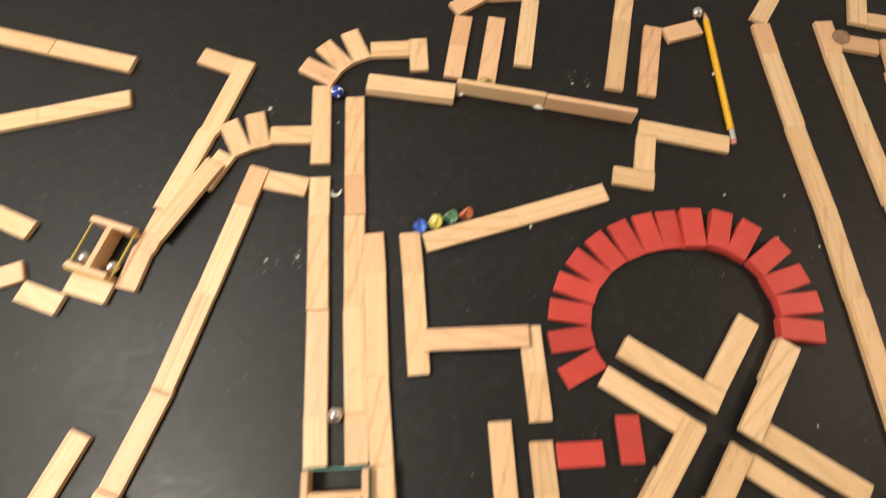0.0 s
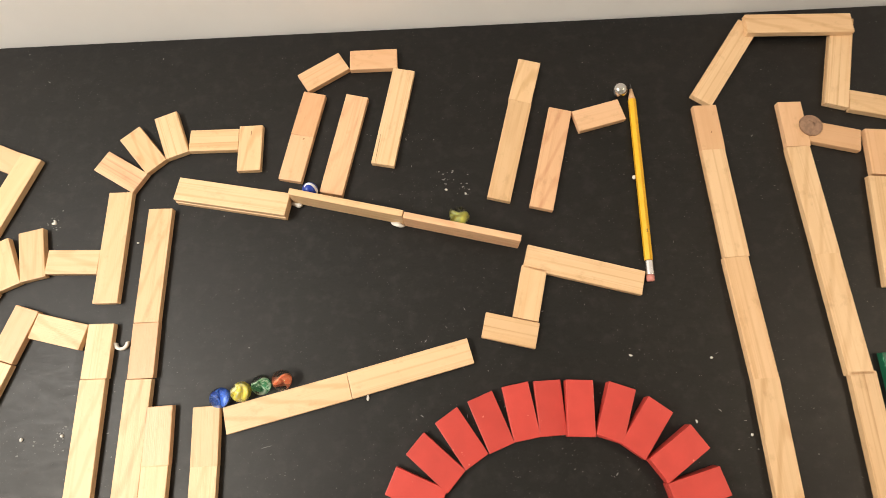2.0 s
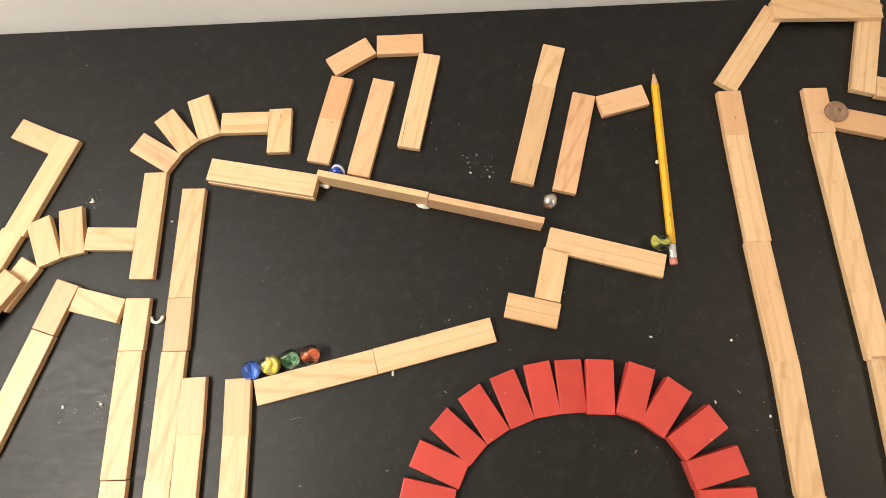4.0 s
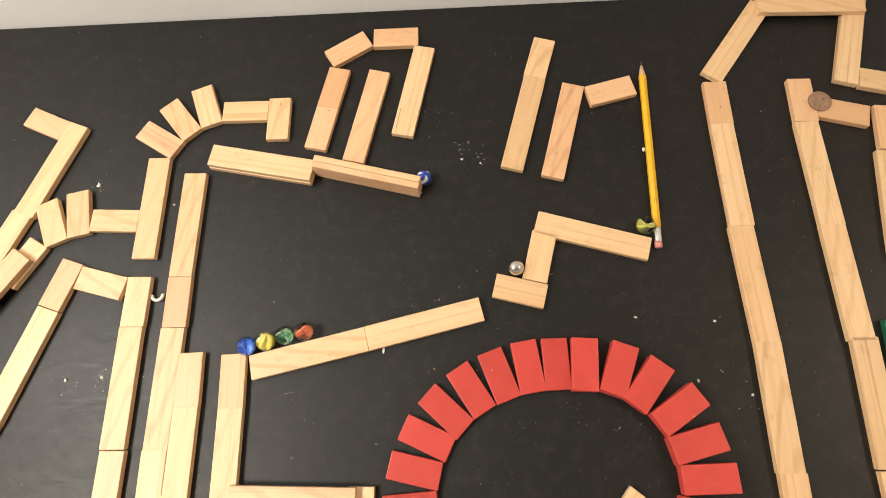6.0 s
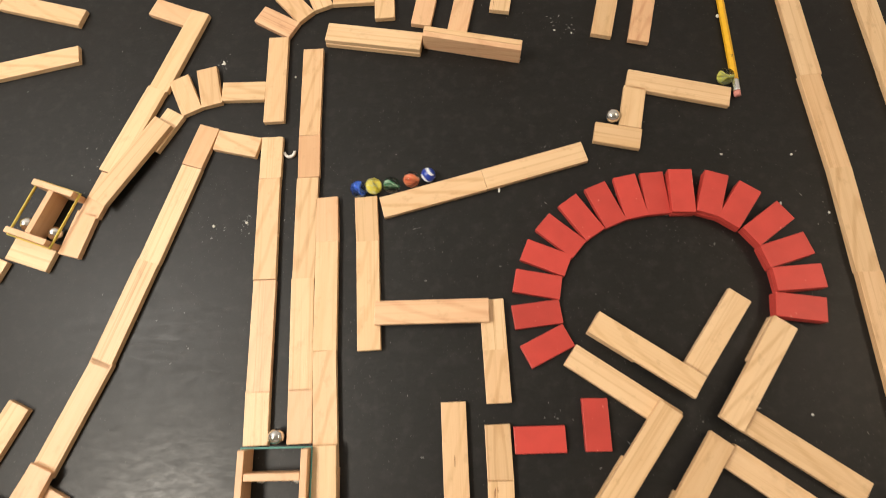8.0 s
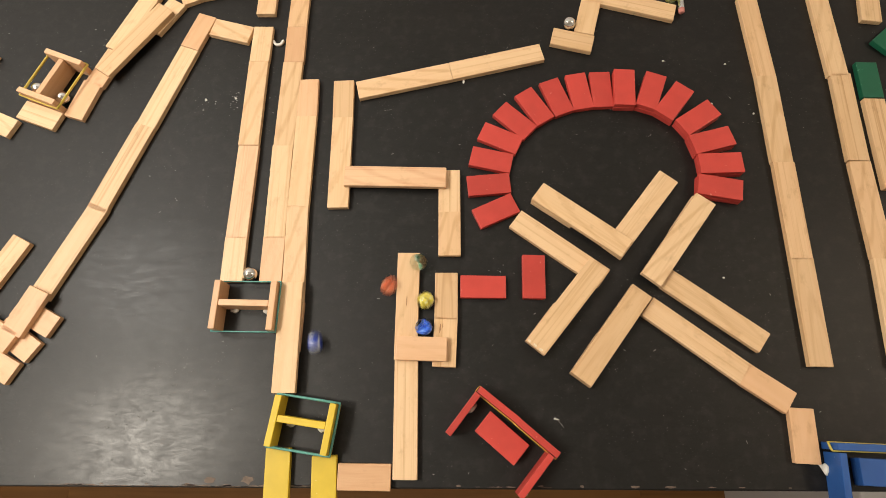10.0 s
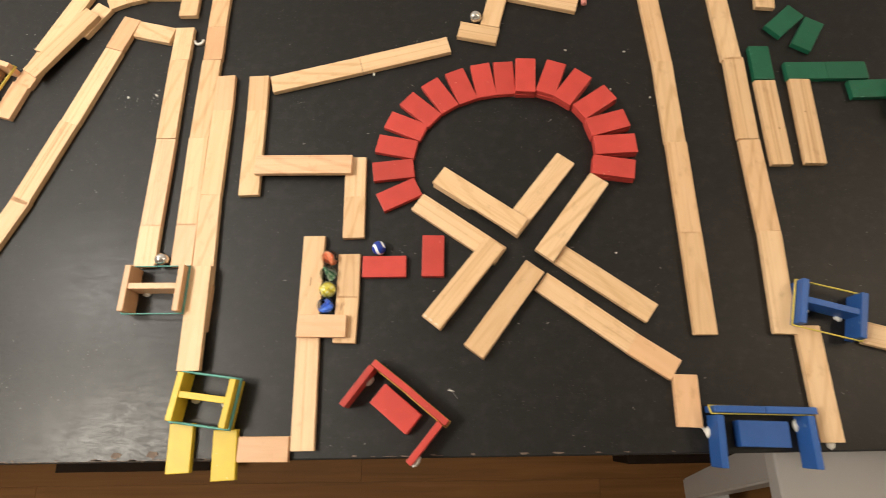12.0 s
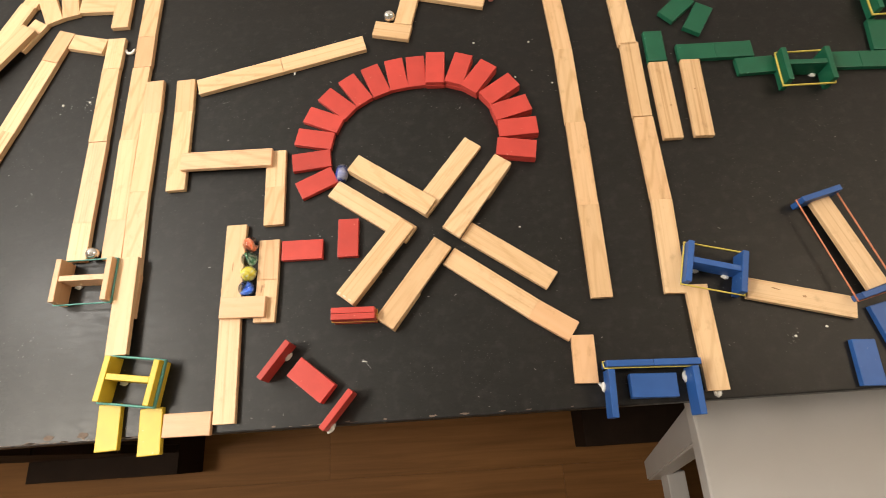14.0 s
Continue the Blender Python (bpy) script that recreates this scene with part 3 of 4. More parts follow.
h_frame("green", 0.8345, 0.4340, -3.0, 0.0475, BAND_YELLOW, "green painted block frame at the end of green blocks", 0.002)


def gate(colour, *sides):
    """The still part of a spring gate: uprights, each held with a lump of putty at u along its face."""
    for k, (x, y, turn, u) in enumerate(sides):
        ob = upright(colour, x, y, turn)
        bm = putty_bm((u, -T / 2 - 0.0008, 0.0024), (0.0052, 0.0024, 0.0030), k + 5)
        part("putty", bm, PUTTY, ob, "white putty lump", True)


gate("blue", (0.4345, 0.0106, -94.1, -0.0066), (0.5108, 0.0086, -92.0, -0.0140))
gate("red", (0.1240, 0.0618, 52.0, 0.0095), (0.1835, 0.0128, 50.0, -0.0175))

# blue spring bar: two blocks end to end with one band
bar = tagged(new("blue_painted_spring_bar"), "two blue blocks end to end held by a yellow rubber band", "block frame")
bar.matrix_world = pose(0.4751, 0.0353, 0.0001, 0, 0, -2.2)
for s in (-1, 1):
    ob = new("bar_half", edge_mesh("blue"))
    ob.matrix_basis = pose(s * (DL / 2 + 0.0002), 0, 0, 0, 0, 0)
    ob.parent = bar
e = DL + 0.0016
part("rubber_band", band_mesh([(-e, -T / 2 - 0.0007, 0.016), (e, -T / 2 - 0.0004, 0.010), (e, T / 2 - 0.0002, 0.010), (-e, T / 2 + 0.0001, 0.012)], 0.0006, BAND_YELLOW), BAND_YELLOW, bar, smooth=True)

# catapult: two blue blocks on edge with orange bands, a pine plank between
cat = tagged(new("catapult"), "blue blocks and pine plank strung with orange rubber bands", "catapult")
cat.matrix_world = pose(0.6870, 0.1390, 0.0001, 0, 0, -75.6)
for s in (-1, 1):
    ob = new("end_block", edge_mesh("blue"))
    ob.matrix_basis = pose(s * 0.0524, 0, 0, 0, 0, 90)
    ob.parent = cat
held = part("plank", box_bm(PL - 0.003, PW, T, (0, 0, T / 2), 0.0006), PINE, cat, "pale pine plank held between the blue blocks")
held.matrix_basis = pose(-0.0005, 0.0045, 0.0050, 0, 0, 2.5)
part("rubber_band", band_mesh([(-0.0562, -0.0213, 0.012), (0.0562, -0.0213, 0.012), (0.0562, 0.0213, 0.012), (-0.0562, 0.0213, 0.012)], 0.0005, BAND_ORANGE), BAND_ORANGE, cat, smooth=True)

# beam that stays, on edge
BEAM = finish(box_bm(PL, T, PW, (0, 0, PW / 2), 0.0006), "beam", PINE)
beam = new("wooden_beam", BEAM)
beam.matrix_world = pose(0.1116, 0.5662, 0.0001, 0, 0, -14.6)
tagged(beam, "long pine plank standing on its narrow edge", "plank", "planks on edge")
part("putty", putty_bm((0.046, -0.0045, 0.002), (0.006, 0.0022, 0.0024), 3), PUTTY, beam, "white putty lump", True)
part("putty", putty_bm((-0.047, -0.0045, 0.002), (0.005, 0.0022, 0.0024), 4), PUTTY, beam, "white putty lump", True)

# beam that swings round and folds against the first
swing = new("wooden_beam", finish(box_bm(PL, T, PW, (0, 0, PW / 2), 0.0006), "beam", PINK_PINE))
tagged(swing, "long pink-streaked pine plank on edge that swings round its end", "plank", "planks on edge")

# red spring bar halves, which snap together
HALF = finish(box_bm(DL, T, SW, (0, 0, SW / 2), 0.0007), "half", RED)
half_a, half_b = new("red_painted_block", HALF), new("red_painted_block", HALF)
for h in (half_a, half_b):
    tagged(h, "red painted block on edge tied with an amber rubber band", "block", "red spring bar")
e = DL / 2 + 0.0012
for h in (half_a, half_b):
    part("rubber_band", band_mesh([(-e, -T / 2 - 0.0007, 0.013), (e, -T / 2 - 0.0007, 0.013), (e, T / 2 - 0.0001, 0.009), (-e, T / 2 - 0.0001, 0.009)], 0.0005, BAND_AMBER), BAND_AMBER, h, smooth=True)


# ---------------------------------------------------------------- pencil
def pencil():
    p = tagged(new("pencil"), "yellow hexagonal pencil with pink eraser and sharpened tip", "pencil")
    r = 0.0036

    def tube(rings, sides, turn=0.0):
        bm = bmesh.new()
        loops = []
        for x, rad in rings:
            loops.append([bm.verts.new((x, rad * math.cos(2 * math.pi * k / sides + turn), rad * math.sin(2 * math.pi * k / sides + turn))) for k in range(sides)])
        for a, b in zip(loops, loops[1:]):
            for k in range(sides):
                bm.faces.new((a[k], a[(k + 1) % sides], b[(k + 1) % sides], b[k]))
        bm.faces.new(list(reversed(loops[0])))
        bm.faces.new(loops[-1])
        bmesh.ops.recalc_face_normals(bm, faces=bm.faces[:])
        return bm

    part("barrel", tube([(-0.078, r), (0.078, r), (0.0785, r * 0.96)], 6, math.pi / 6), PENCIL_YELLOW, p)
    part("cone", tube([(0.0785, r * 0.94), (0.090, r * 0.32)], 14), PENCIL_WOOD, p, "bare wood cone", True)
    part("lead", tube([(0.090, r * 0.32), (0.0955, r * 0.05)], 10), GRAPHITE, p, "dark graphite tip", True)
    rings = [(-0.0785 - 0.0008 * i, r * (1.04 if i % 2 else 0.97)) for i in range(17)]
    part("ferrule", tube(rings[::-1], 18), FERRULE, p, "shiny ribbed metal ferrule", True)
    part("eraser", tube([(-0.0965, r * 0.72), (-0.0960, r * 0.88), (-0.0915, r * 0.92)], 16), ERASER, p, "worn pink eraser", True)
    part("mark", box_bm(0.0032, 0.0016, 0.0004, (-0.052, 0.0, r * 0.87)), GRAPHITE, p, "dark printed mark")
    part("putty", putty_bm((0.0, 0.0046, -0.0015), (0.0022, 0.0016, 0.0016), 8), PUTTY, p, "white putty lump", True)
    return p


pencil_thing = pencil()

# ---------------------------------------------------------------- balls
R_GLASS, R_STEEL, R_SMALL = 0.0081, 0.0070, 0.0070


def sphere_bm(r):
    bm = bmesh.new()
    bmesh.ops.create_uvsphere(bm, u_segments=32, v_segments=20, radius=r)
    return bm


def core_bm(r, seed, twist, blades, fat):
    """Twisted vanes of coloured glass that meet in the middle of a marble."""
    rng = random.Random(seed)
    bm = bmesh.new()
    for k in range(blades):
        turn0, rows = 2 * math.pi * k / blades + rng.uniform(-0.3, 0.3), []
        for i in range(17):
            u = -1 + 2 * i / 16
            reach = 0.93 * r * math.sqrt(max(0.02, 1 - u * u))
            a = turn0 + twist * u
            d, side = Vector((math.cos(a), math.sin(a), 0)), Vector((-math.sin(a), math.cos(a), 0))
            bend = 0.22 * reach * math.sin(2.2 * u + seed)
            ring = []
            for w, t in ((0.0, 0.5), (0.35, 1.0), (0.75, 0.8), (1.0, 0.1), (0.75, -0.8), (0.35, -1.0), (0.0, -0.5)):
                ring.append(bm.verts.new(d * reach * w + side * (t * fat * reach + bend * w) + Vector((0, 0, 0.93 * r * u))))
            rows.append(ring)
        for p, q in zip(rows, rows[1:]):
            for m in range(7):
                bm.faces.new((p[m], p[(m + 1) % 7], q[(m + 1) % 7], q[m]))
        bm.faces.new(rows[0][::-1])
        bm.faces.new(rows[-1])
    bmesh.ops.rotate(bm, verts=bm.verts[:], cent=(0, 0, 0), matrix=Matrix.Rotation(1.1 + 0.3 * seed, 3, "X"))
    return bm


def marble(label, shell, core, seed, blades, fat):
    ob = new("marble", finish(sphere_bm(R_GLASS), "marble", shell, True))
    tagged(ob, label, "marble", "glass marbles")
    part("swirl", core_bm(R_GLASS, seed, 0.9, blades, fat), core, ob, smooth=True)
    return ob


SWIRL_BLUE = enamel("blue_enamel", (0.015, 0.05, 0.36))
SWIRL_WHITE = enamel("white_enamel", (0.80, 0.83, 0.88))
CORE_BLUE = enamel("blue_swirl", (0.06, 0.20, 0.80), (0.02, 0.06, 0.34), (0.30, 0.48, 0.92))
CORE_YELLOW = enamel("yellow_swirl", (0.97, 0.85, 0.14), (0.97, 0.92, 0.55), (0.92, 0.74, 0.08))
CORE_GREEN = enamel("green_swirl", (0.05, 0.30, 0.13), (0.66, 0.80, 0.68), (0.02, 0.17, 0.07))
CORE_RED = enamel("red_swirl", (0.95, 0.24, 0.11), (0.92, 0.38, 0.22), (0.80, 0.16, 0.06))
CORE_LIME = enamel("lime_swirl", (0.80, 0.74, 0.14), (0.62, 0.68, 0.40), (0.44, 0.48, 0.20))

marble_blue = marble("clear blue glass marble with a dark blue swirl", BLUE_GLASS, CORE_BLUE, 1, 2, 0.17)
marble_yellow = marble("glass marble filled with bright yellow swirls", CLEAR, CORE_YELLOW, 2, 4, 0.34)
marble_green = marble("greenish glass marble with dark green swirls", GREENISH, CORE_GREEN, 3, 2, 0.13)
marble_red = marble("glass marble with an orange red swirl", CLEAR, CORE_RED, 4, 2, 0.30)
marble_lime = marble("greenish glass marble with a yellow swirl", GREENISH, CORE_LIME, 5, 2, 0.16)


def striped_marble():
    """Opaque white marble with raised-flush blue stripes."""
    ob = new("marble", finish(sphere_bm(R_SMALL * 0.985), "marble", SWIRL_BLUE, True))
    tagged(ob, "dark blue and white striped opaque marble", "marble", "glass marbles")
    for k in range(3):
        bm = bmesh.new()
        rows = []
        for i in range(33):
            u = -1.25 + 2.5 * i / 32
            a = k * 2.1 + 0.9 * math.sin(u * 1.7)
            w = 0.34 * math.cos(u * 1.05) + 0.05
            rows.append([bm.verts.new(Vector((math.cos(a + s * w) * math.cos(u), math.sin(a + s * w) * math.cos(u), math.sin(u))) * R_SMALL) for s in (-1, -0.5, 0, 0.5, 1)])
        for a, b in zip(rows, rows[1:]):
            for j in range(4):
                bm.faces.new((a[j], a[j + 1], b[j + 1], b[j]))
        part("stripe", bm, SWIRL_WHITE, ob, "white stripe", True)
    return ob


marble_striped = striped_marble()
STEEL_MESH = finish(sphere_bm(R_STEEL), "ball", STEEL, True)


def steel_ball(x, y):
    ob = new("steel_ball", STEEL_MESH)
    ob.location = (x, y, R_STEEL + 0.0001)
    return tagged(ob, "polished steel ball resting on the black table", "ball", "steel balls")


ball_a, ball_b = steel_ball(0.366, 0.671), steel_ball(-0.0778, 0.1884)
steel_ball(-0.3305, 0.3950), steel_ball(-0.3010, 0.3835)

# ---------------------------------------------------------------- small things on the table
coin = tagged(new("coin"), "dull brown copper coin lying across two blocks", "coin")
coin.matrix_world = pose(0.5346, 0.6253, T + 0.0003)


def disc_bm(r, h, sides=40, inner=0.0, arc=(0.0, 2 * math.pi)):
    bm = bmesh.new()
    full = arc[1] - arc[0] > 6.2
    steps = sides if full else sides + 1
    if inner:
        loops = []
        for i in range(steps):
            a = arc[0] + (arc[1] - arc[0]) * i / sides
            loops.append([bm.verts.new((q * math.cos(a), q * math.sin(a), z)) for q, z in ((inner, 0), (r, 0), (r, h), (inner, h))])
        for i in range(sides):
            a, b = loops[i], loops[(i + 1) % steps]
            for k in range(4):
                bm.faces.new((a[k], a[(k + 1) % 4], b[(k + 1) % 4], b[k]))
        if not full:
            bm.faces.new(loops[0][::-1])
            bm.faces.new(loops[-1])
    else:
        bmesh.ops.create_cone(bm, cap_ends=True, segments=sides, radius1=r, radius2=r, depth=h, matrix=Matrix.Translation((0, 0, h / 2)))
    bmesh.ops.recalc_face_normals(bm, faces=bm.faces[:])
    return bm


part("body", disc_bm(0.0101, 0.0012), COPPER, coin)
part("rim", disc_bm(0.0103, 0.0016, 40, 0.0094), COPPER, coin, "raised rim")
part("relief", putty_bm((0, 0, 0.0011), (0.0042, 0.0052, 0.0004), 12), COPPER, coin, "worn raised relief", True)

arc_thing = new("white_plastic_arc", finish(disc_bm(0.0062, 0.0030, 18, 0.0038, (math.pi * 0.98, math.pi * 2.05)), "arc", PUTTY, True))
arc_thing.matrix_world = pose(-0.0778, 0.4574, 0.0001)
tagged(arc_thing, "small white half ring of putty on the table", "putty")


def crumb(x, y, sx, sy, seed, turn=0):
    ob = new("putty_crumb", finish(putty_bm((0, 0, 0.0006), (sx, sy, 0.0009), seed), "crumb", PUTTY, True))
    ob.matrix_world = pose(x, y, 0, 0, 0, turn)
    return tagged(ob, "tiny white crumb of putty on the table", "crumb", "putty crumbs")


crumb(0.1274, 0.4037, 0.0012, 0.0026, 0, 0)
crumb(-0.0752, 0.5452, 0.0010, 0.0010, 1, 37)
crumb(0.3431, 0.4275, 0.0008, 0.0014, 2, 74)
crumb(0.4085, 0.4228, 0.0012, 0.0010, 3, 21)
crumb(0.3717, 0.1858, 0.0008, 0.0010, 4, 58)
crumb(0.6519, 0.0599, 0.0016, 0.0012, 5, 5)
crumb(0.6203, 0.0528, 0.0012, 0.0014, 6, 42)
crumb(0.2063, 0.0575, 0.0006, 0.0028, 7, 79)
crumb(-0.1498, 0.3841, 0.0014, 0.0016, 8, 26)
crumb(-0.1175, 0.3856, 0.0012, 0.0014, 9, 63)
crumb(0.3875, 0.3740, 0.0008, 0.0016, 10, 10)
crumb(0.4289, 0.3621, 0.0012, 0.0010, 11, 47)
crumb(-0.1530, 0.5672, 0.0012, 0.0022, 12, 84)
crumb(-0.1527, 0.5689, 0.0010, 0.0024, 13, 31)
crumb(0.1989, 0.5820, 0.0009, 0.0014, 14, 68)
crumb(0.2164, 0.5773, 0.0007, 0.0012, 15, 15)
crumb(0.5360, 0.0050, 0.0040, 0.0022, 16, 52)
crumb(0.5330, 0.0057, 0.0026, 0.0020, 17, 89)
crumb(0.4305, 0.0188, 0.0020, 0.0048, 18, 36)
crumb(0.5177, 0.0212, 0.0020, 0.0030, 19, 73)
crumb(0.5101, 0.0274, 0.0018, 0.0012, 20, 20)

# dust and paint flecks, too many to count
rng = random.Random(11)
bm = bmesh.new()
for _ in range(2600):
    x, y = rng.uniform(-0.45, 0.95), rng.uniform(0.005, 0.75)
    if noise.noise(Vector((x * 7, y * 7, 3.0))) < rng.uniform(-0.35, 0.55):
        continue
    r, a = 0.00016 + 0.0004 * rng.random() ** 4, rng.uniform(0, 6.28)
    stretch = rng.choice((1, 1, 1.5, 3.5))
    verts = []
    for k in range(5):
        b = 6.283 * k / 5
        px, py = r * stretch * math.cos(b), r * math.sin(b)
        verts.append(bm.verts.new((x + px * math.cos(a) - py * math.sin(a), y + px * math.sin(a) + py * math.cos(a), 0.00025)))
    bm.faces.new(verts)
for cx, cy, spread, count in ((0.199, 0.593, 0.005, 14), (0.216, 0.580, 0.004, 12), (-0.153, 0.569, 0.004, 26), (-0.205, 0.744, 0.009, 18), (-0.118, 0.385, 0.004, 16), (-0.152, 0.378, 0.006, 16), (-0.071, 0.741, 0.006, 10), (-0.179, 0.424, 0.006, 14), (-0.119, 0.386, 0.004, 12), (-0.277, 0.456, 0.010, 16), (0.616, 0.052, 0.006, 18), (0.538, 0.005, 0.003, 10), (-0.068, 0.395, 0.012, 16), (-0.185, 0.292, 0.014, 22), (-0.139, 0.089, 0.012, 30), (-0.182, 0.062, 0.016, 40), (0.208, 0.594, 0.006, 6), (0.432, 0.358, 0.006, 12), (0.163, 0.198, 0.006, 8), (-0.094, 0.101, 0.014, 26), (0.002, 0.449, 0.020, 14)):
    for _ in range(count):
        x, y = rng.gauss(cx, spread), rng.gauss(cy, spread * 1.3)
        r, a = 0.00018 + 0.00075 * rng.random() ** 3, rng.uniform(0, 6.28)
        verts = []
        for k in range(6):
            b = 6.283 * k / 6
            q = r * rng.uniform(0.5, 1.2)
            verts.append(bm.verts.new((x + q * math.cos(b + a) * 1.5, y + q * math.sin(b + a), 0.0003)))
        bm.faces.new(verts)
for x, y, long, a in ((0.208, 0.056, 0.010, -0.8), (0.209, 0.055, 0.012, -0.9), (0.000, 0.128, 0.004, 1.3), (0.210, 0.365, 0.006, 0.6), (0.396, 0.287, 0.004, 1.2), (0.253, 0.114, 0.005, -1.0), (0.047, 0.370, 0.008, 0.2)):
    dx, dy = long / 2 * math.cos(a), long / 2 * math.sin(a)
    bm.faces.new([bm.verts.new((x + u * dx - v * dy * 0.045, y + u * dy + v * dx * 0.045, 0.0003)) for u, v in ((-1, -1), (1, -0.6), (1, 0.6), (-1, 1))])
dust = new("dust", finish(bm, "dust", plain("grey_dust", (0.19, 0.19, 0.186), 0.9)))
tagged(dust, "scattered pale dust and paint flecks on black table", "dust", kind="stuff")

# ---------------------------------------------------------------- white stool beside the table
stool = tagged(new("white_stool"), "white lacquered side table standing under the black table's edge", "side table")
SX, SZ = 0.580, -0.180
part("top", box_bm(0.62, 0.745, 0.024, (SX + 0.31, -0.3295, SZ - 0.012), 0.003), SHADED_LACQUER, stool)


def splayed_leg(top, bottom, thick):
    """A flat tapered leg between an upper and a lower edge, each given as (x, y0, y1, z)."""
    bm = bmesh.new()
    corners = []
    for x, y0, y1, z in (top, bottom):
        for dx in (0, thick):
            for y in (y0, y1):
                corners.append(bm.verts.new((x + dx, y, z)))
    a = corners
    for face in ((0, 1, 3, 2), (4, 6, 7, 5), (0, 4, 5, 1), (2, 3, 7, 6), (0, 2, 6, 4), (1, 5, 7, 3)):
        bm.faces.new([a[i] for i in face])
    bmesh.ops.recalc_face_normals(bm, faces=bm.faces[:])
    bmesh.ops.bevel(bm, geom=bm.edges[:], offset=0.003, segments=2, affect="EDGES")
    return bm


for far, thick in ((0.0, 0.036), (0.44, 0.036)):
    part("leg", splayed_leg((SX + 0.005 + far, 0.009, -0.040, SZ - 0.0242), (0.674 + far, -0.078, -0.118, -0.7302), thick), SHADED_LACQUER, stool)
    part("rail", box_bm(0.036, 0.520, 0.040, (0.698 + far, -0.355, -0.640), 0.003), SHADED_LACQUER, stool)
    part("leg", box_bm(0.030, 0.040, 0.526, (0.690 + far, -0.615, -0.4672), 0.003), SHADED_LACQUER, stool)

# ---------------------------------------------------------------- floor boards
BOARDS = {long: finish(box_bm(long - 0.0004, 0.1178, 0.010, (0, 0, 0), 0.0002, 1), "board", FLOOR_WOOD) for long in (1.2, 0.7, 0.5)}
for i in range(int((Y_WALL - Y0) / 0.118)):
    x = X0
    for long in ((1.2, 1.2, 1.2, 0.7) if i % 2 else (0.7, 1.2, 1.2, 0.7, 0.5)):
        ob = new("floorboard", BOARDS[long])
        ob.location = (x + long / 2, Y0 + 0.06 + 0.1180 * i, FLOOR_Z - 0.0005)
        ob.parent = floor
        ob.matrix_parent_inverse = floor.matrix_basis.inverted()
        x += long


# ---------------------------------------------------------------- what moves
def roll(ob, rows, radius):
    """Key a ball along rows of (t, x, y), turning as it rolls; it starts and ends where the rows do."""
    q, keys, last = Matrix.Rotation(0.7, 3, "X").to_quaternion(), [], None
    for t, x, y in rows:
        if last:
            d = Vector((x - last[1], y - last[2], 0))
            if d.length > 1e-6:
                steps = min(d.length / radius, 1.3)
                axis = Vector((0, 0, 1)).cross(d).normalized()
                q = Matrix.Rotation(steps, 3, axis).to_quaternion() @ q
        last = (t, x, y)
        keys.append((t, Matrix.Translation((x, y, radius + 0.0002)) @ q.to_matrix().to_4x4()))
    walk(ob, keys)


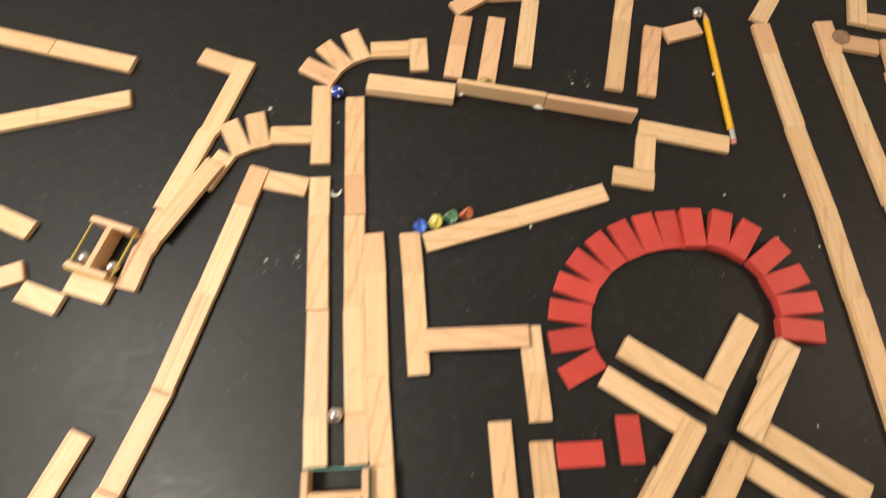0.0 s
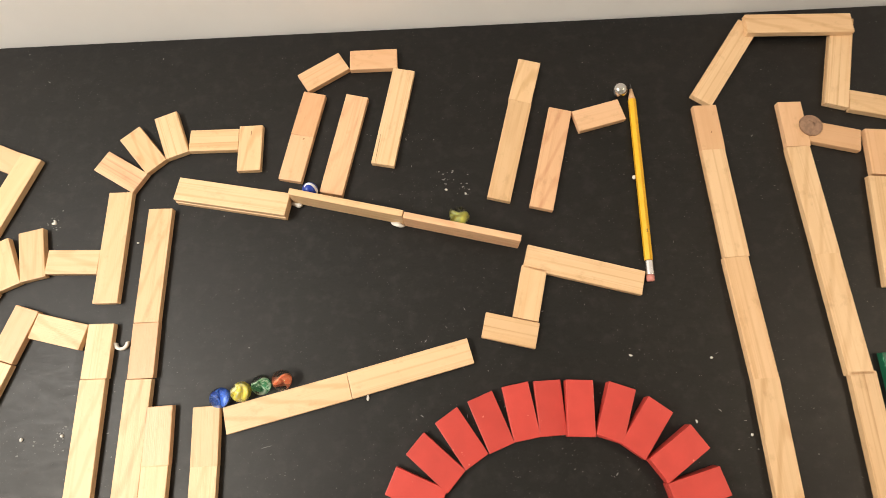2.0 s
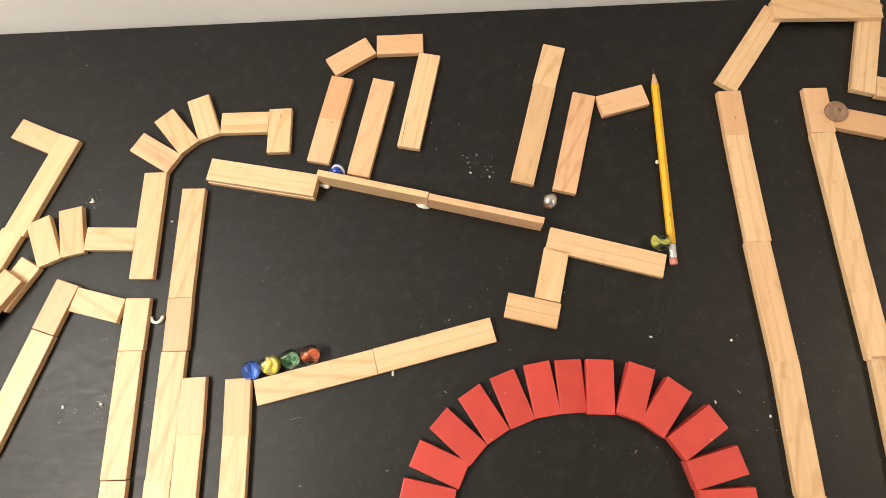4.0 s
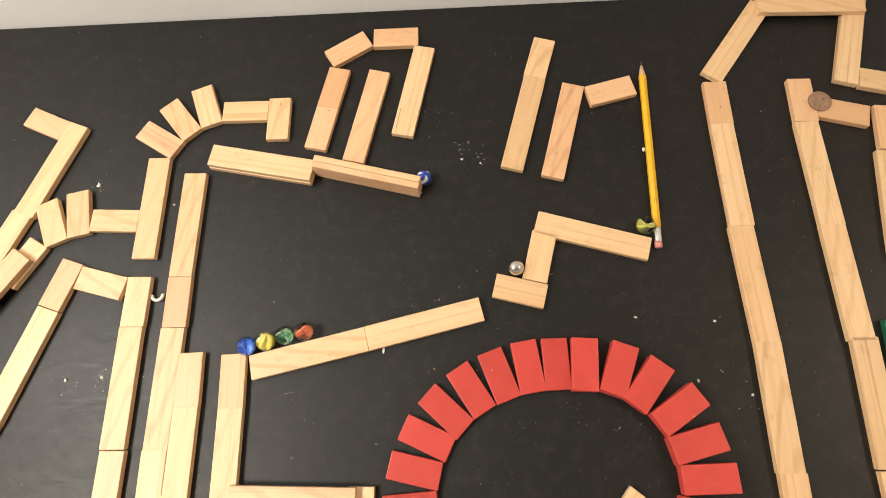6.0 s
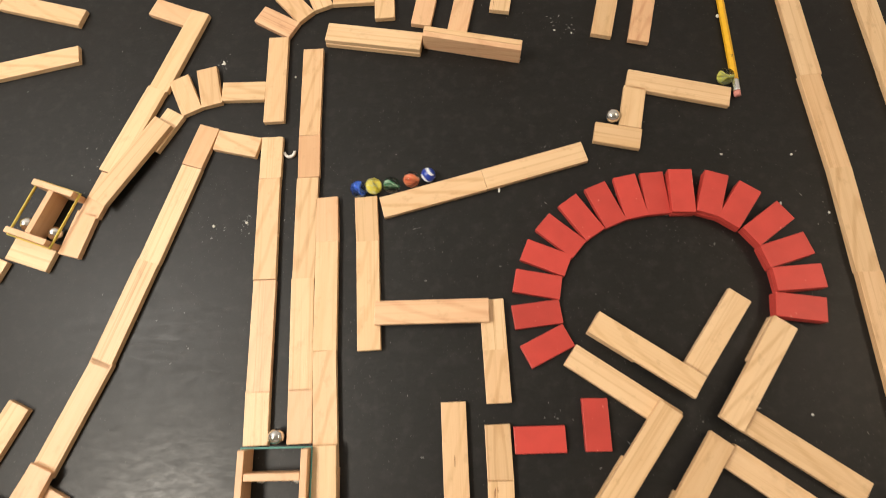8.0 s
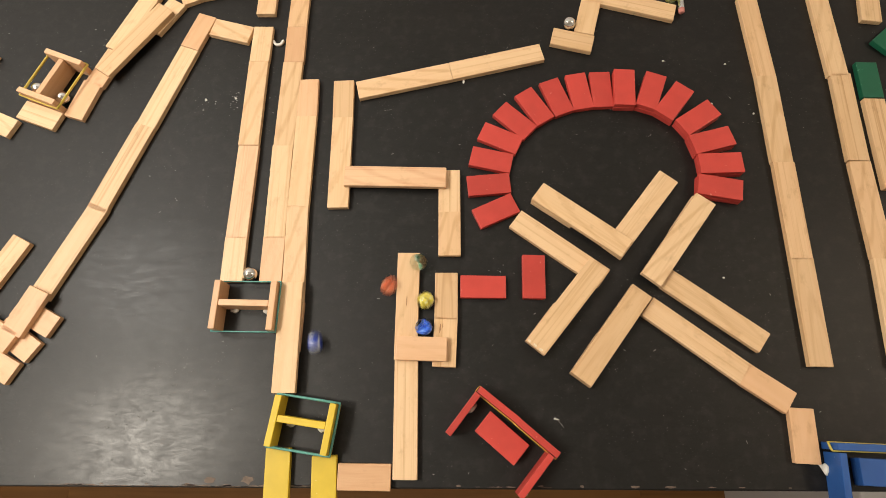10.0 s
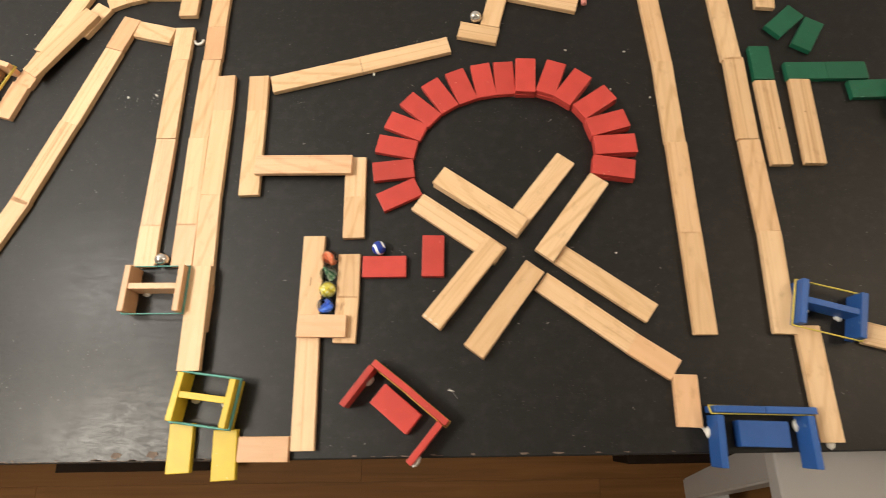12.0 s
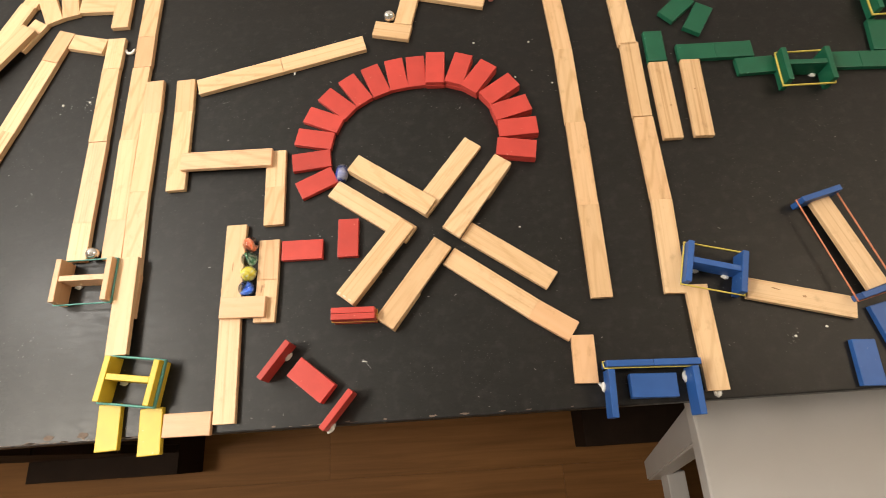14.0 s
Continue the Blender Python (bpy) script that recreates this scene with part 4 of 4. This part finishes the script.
def motions():
    roll(marble_blue, [(0.00, 0.0106, 0.4091), (7.75, 0.0106, 0.4091), (8.00, -0.0071, 0.4104), (8.10, -0.0115, 0.4057), (8.20, -0.0170, 0.3993), (8.30, -0.0180, 0.3847), (8.40, -0.0181, 0.3625), (8.50, -0.0178, 0.3311), (8.60, -0.0196, 0.2903), (8.70, -0.0207, 0.2348), (8.80, -0.0153, 0.1715), (8.90, -0.0092, 0.1282), (9.00, -0.0020, 0.1237), (9.10, 0.0137, 0.1751), (9.20, 0.0313, 0.2119), (9.40, 0.0620, 0.1960), (9.60, 0.0885, 0.1850), (9.90, 0.0887, 0.1376), (14.00, 0.0887, 0.1376)], R_GLASS)
    roll(marble_yellow, [(0.00, 0.0269, 0.4129), (7.75, 0.0269, 0.4129), (8.00, 0.0071, 0.4125), (8.10, 0.0022, 0.4091), (8.20, -0.0018, 0.4056), (8.30, -0.0113, 0.4067), (8.40, -0.0194, 0.4034), (8.50, -0.0196, 0.3937), (8.60, -0.0201, 0.3721), (8.70, -0.0211, 0.3397), (8.80, -0.0202, 0.3012), (8.90, -0.0205, 0.2465), (9.00, -0.0166, 0.1882), (9.10, -0.0144, 0.1342), (9.20, -0.0036, 0.1198), (9.40, 0.0450, 0.1500), (9.60, 0.0700, 0.2000), (9.80, 0.0895, 0.1950), (10.10, 0.0898, 0.1535), (14.00, 0.0898, 0.1535)], R_GLASS)
    roll(marble_green, [(0.00, 0.0431, 0.4176), (7.75, 0.0431, 0.4176), (8.00, 0.0245, 0.4125), (8.10, 0.0176, 0.4117), (8.40, -0.0005, 0.4088), (8.50, -0.0083, 0.4113), (8.60, -0.0148, 0.4068), (8.70, -0.0208, 0.3998), (8.80, -0.0206, 0.3835), (8.90, -0.0191, 0.3578), (9.00, -0.0180, 0.3241), (9.10, -0.0177, 0.2898), (9.20, -0.0168, 0.2413), (9.40, -0.0110, 0.1100), (9.50, 0.0000, 0.0880), (9.70, 0.0450, 0.1500), (9.90, 0.0700, 0.2000), (10.10, 0.0895, 0.1980), (10.40, 0.0897, 0.1692), (14.00, 0.0897, 0.1692)], R_GLASS)
    roll(marble_red, [(0.00, 0.0595, 0.4206), (7.75, 0.0595, 0.4206), (8.00, 0.0437, 0.4171), (8.10, 0.0369, 0.4159), (8.40, 0.0135, 0.4137), (8.50, 0.0109, 0.4131), (8.70, -0.0053, 0.4116), (8.80, -0.0100, 0.4119), (9.00, -0.0186, 0.4053), (9.10, -0.0182, 0.3998), (9.20, -0.0171, 0.3838), (9.40, -0.0190, 0.3000), (9.60, -0.0140, 0.1700), (9.75, 0.0000, 0.0880), (9.95, 0.0450, 0.1500), (10.15, 0.0700, 0.2050), (10.35, 0.0895, 0.2020), (10.60, 0.0903, 0.1852), (14.00, 0.0903, 0.1852)], R_GLASS)
    roll(marble_lime, [(0.00, 0.0946, 0.5819), (1.00, 0.0946, 0.5819), (1.20, 0.0946, 0.5819), (1.50, 0.1280, 0.5733), (1.80, 0.1732, 0.5617), (2.10, 0.2281, 0.5476), (2.40, 0.2976, 0.5227), (2.60, 0.3522, 0.5093), (2.80, 0.3599, 0.5083), (3.00, 0.3593, 0.5077), (14.00, 0.3593, 0.5077)], R_GLASS)
    roll(marble_striped, [(0.00, -0.0753, 0.5816), (0.10, -0.0632, 0.5990), (0.20, -0.0465, 0.6086), (0.30, -0.0313, 0.6083), (0.40, -0.0149, 0.6025), (0.60, 0.0107, 0.5981), (0.80, 0.0362, 0.5913), (1.05, 0.0775, 0.5852), (4.90, 0.0775, 0.5852), (5.40, 0.1261, 0.5808), (5.70, 0.1416, 0.5688), (6.00, 0.1636, 0.5611), (6.30, 0.1861, 0.5024), (6.50, 0.1995, 0.4542), (6.70, 0.1894, 0.4484), (6.90, 0.1724, 0.4472), (7.20, 0.1333, 0.4371), (7.50, 0.0876, 0.4253), (7.80, 0.0746, 0.4229), (8.00, 0.0601, 0.4213), (8.10, 0.0534, 0.4196), (8.40, 0.0291, 0.4099), (8.70, 0.0090, 0.4119), (9.00, 0.0035, 0.4086), (9.20, -0.0013, 0.4202), (9.50, -0.0190, 0.3850), (9.75, -0.0188, 0.3000), (9.95, -0.0140, 0.1700), (10.10, 0.0000, 0.0880), (10.30, 0.0450, 0.1500), (10.50, 0.0700, 0.2060), (10.80, 0.0885, 0.2035), (11.10, 0.1060, 0.2000), (11.40, 0.1155, 0.1951), (11.80, 0.1277, 0.1956), (12.50, 0.1621, 0.1919), (12.70, 0.1644, 0.1913), (12.90, 0.1703, 0.1748), (13.00, 0.1709, 0.1540), (13.10, 0.1685, 0.1261), (13.20, 0.1702, 0.0893), (13.30, 0.1869, 0.0806), (13.40, 0.2774, 0.1903), (13.50, 0.3452, 0.2795), (13.60, 0.3274, 0.3482), (13.70, 0.2771, 0.3645), (13.80, 0.2296, 0.3538), (13.90, 0.1906, 0.3139), (14.00, 0.1855, 0.2607)], R_SMALL)
    roll(ball_a, [(0.00, 0.3663, 0.6714), (2.50, 0.3663, 0.6714), (2.80, 0.3576, 0.6696), (3.00, 0.3397, 0.6678), (3.10, 0.3301, 0.6661), (3.40, 0.3020, 0.6680), (3.60, 0.2860, 0.6400), (3.80, 0.2770, 0.5900), (4.00, 0.2680, 0.5480), (4.20, 0.2570, 0.5100), (4.40, 0.2434, 0.4745), (4.70, 0.2434, 0.4722), (14.00, 0.2434, 0.4722)], R_STEEL)
    roll(ball_b, [(0.00, -0.0777, 0.2256), (0.30, -0.0777, 0.2050), (0.60, -0.0778, 0.1884), (14.00, -0.0778, 0.1884)], R_STEEL)
    walk(swing, [(0.00, pose(0.2103, 0.5392, 0.0001, 0, 0, -14.9)), (4.00, pose(0.2103, 0.5392, 0.0001, 0, 0, -14.9)), (4.20, pose(0.1904, 0.5107, 0.0001, 0, 0, -55.0)), (4.40, pose(0.1482, 0.5032, 0.0001, 0, 0, -105.0)), (4.60, pose(0.1154, 0.5308, 0.0001, 0, 0, -155.0)), (4.85, pose(0.1104, 0.5600, 0.0001, 0, 0, -194.7)), (14.00, pose(0.1104, 0.5600, 0.0001, 0, 0, -194.7))])
    walk(pencil_thing, [(0.0, pose(0.3733, 0.5845, 0.0033, 0, 0, 86.9)), (2.55, pose(0.3733, 0.5845, 0.0033, 0, 0, 86.9)), (2.8, pose(0.3735, 0.5845, 0.0033, 0, 0, 87.7)), (14.0, pose(0.3735, 0.5845, 0.0033, 0, 0, 87.7))])
    walk(half_a, [(0.0, pose(0.1545, 0.0691, 0.0001, 0, 0, -38.3)), (13.22, pose(0.1545, 0.0691, 0.0001, 0, 0, -38.3)), (13.3, pose(0.176, 0.088, 0.0001, 0, 0, -20)), (13.38, pose(0.1992, 0.1042, 0.0001, 0, 0, -2.1)), (14.0, pose(0.1992, 0.1042, 0.0001, 0, 0, -2.1))])
    walk(half_b, [(0.0, pose(0.1868, 0.0424, 0.0001, 0, 0, -40.0)), (13.22, pose(0.1868, 0.0424, 0.0001, 0, 0, -40.0)), (13.27, pose(0.196, 0.065, 0.0001, 0, 0, -85)), (13.32, pose(0.199, 0.083, 0.0001, 0, 0, -135)), (13.38, pose(0.1992, 0.0981, 0.0001, 0, 0, -181.9)), (14.0, pose(0.1992, 0.0981, 0.0001, 0, 0, -181.9))])


motions()
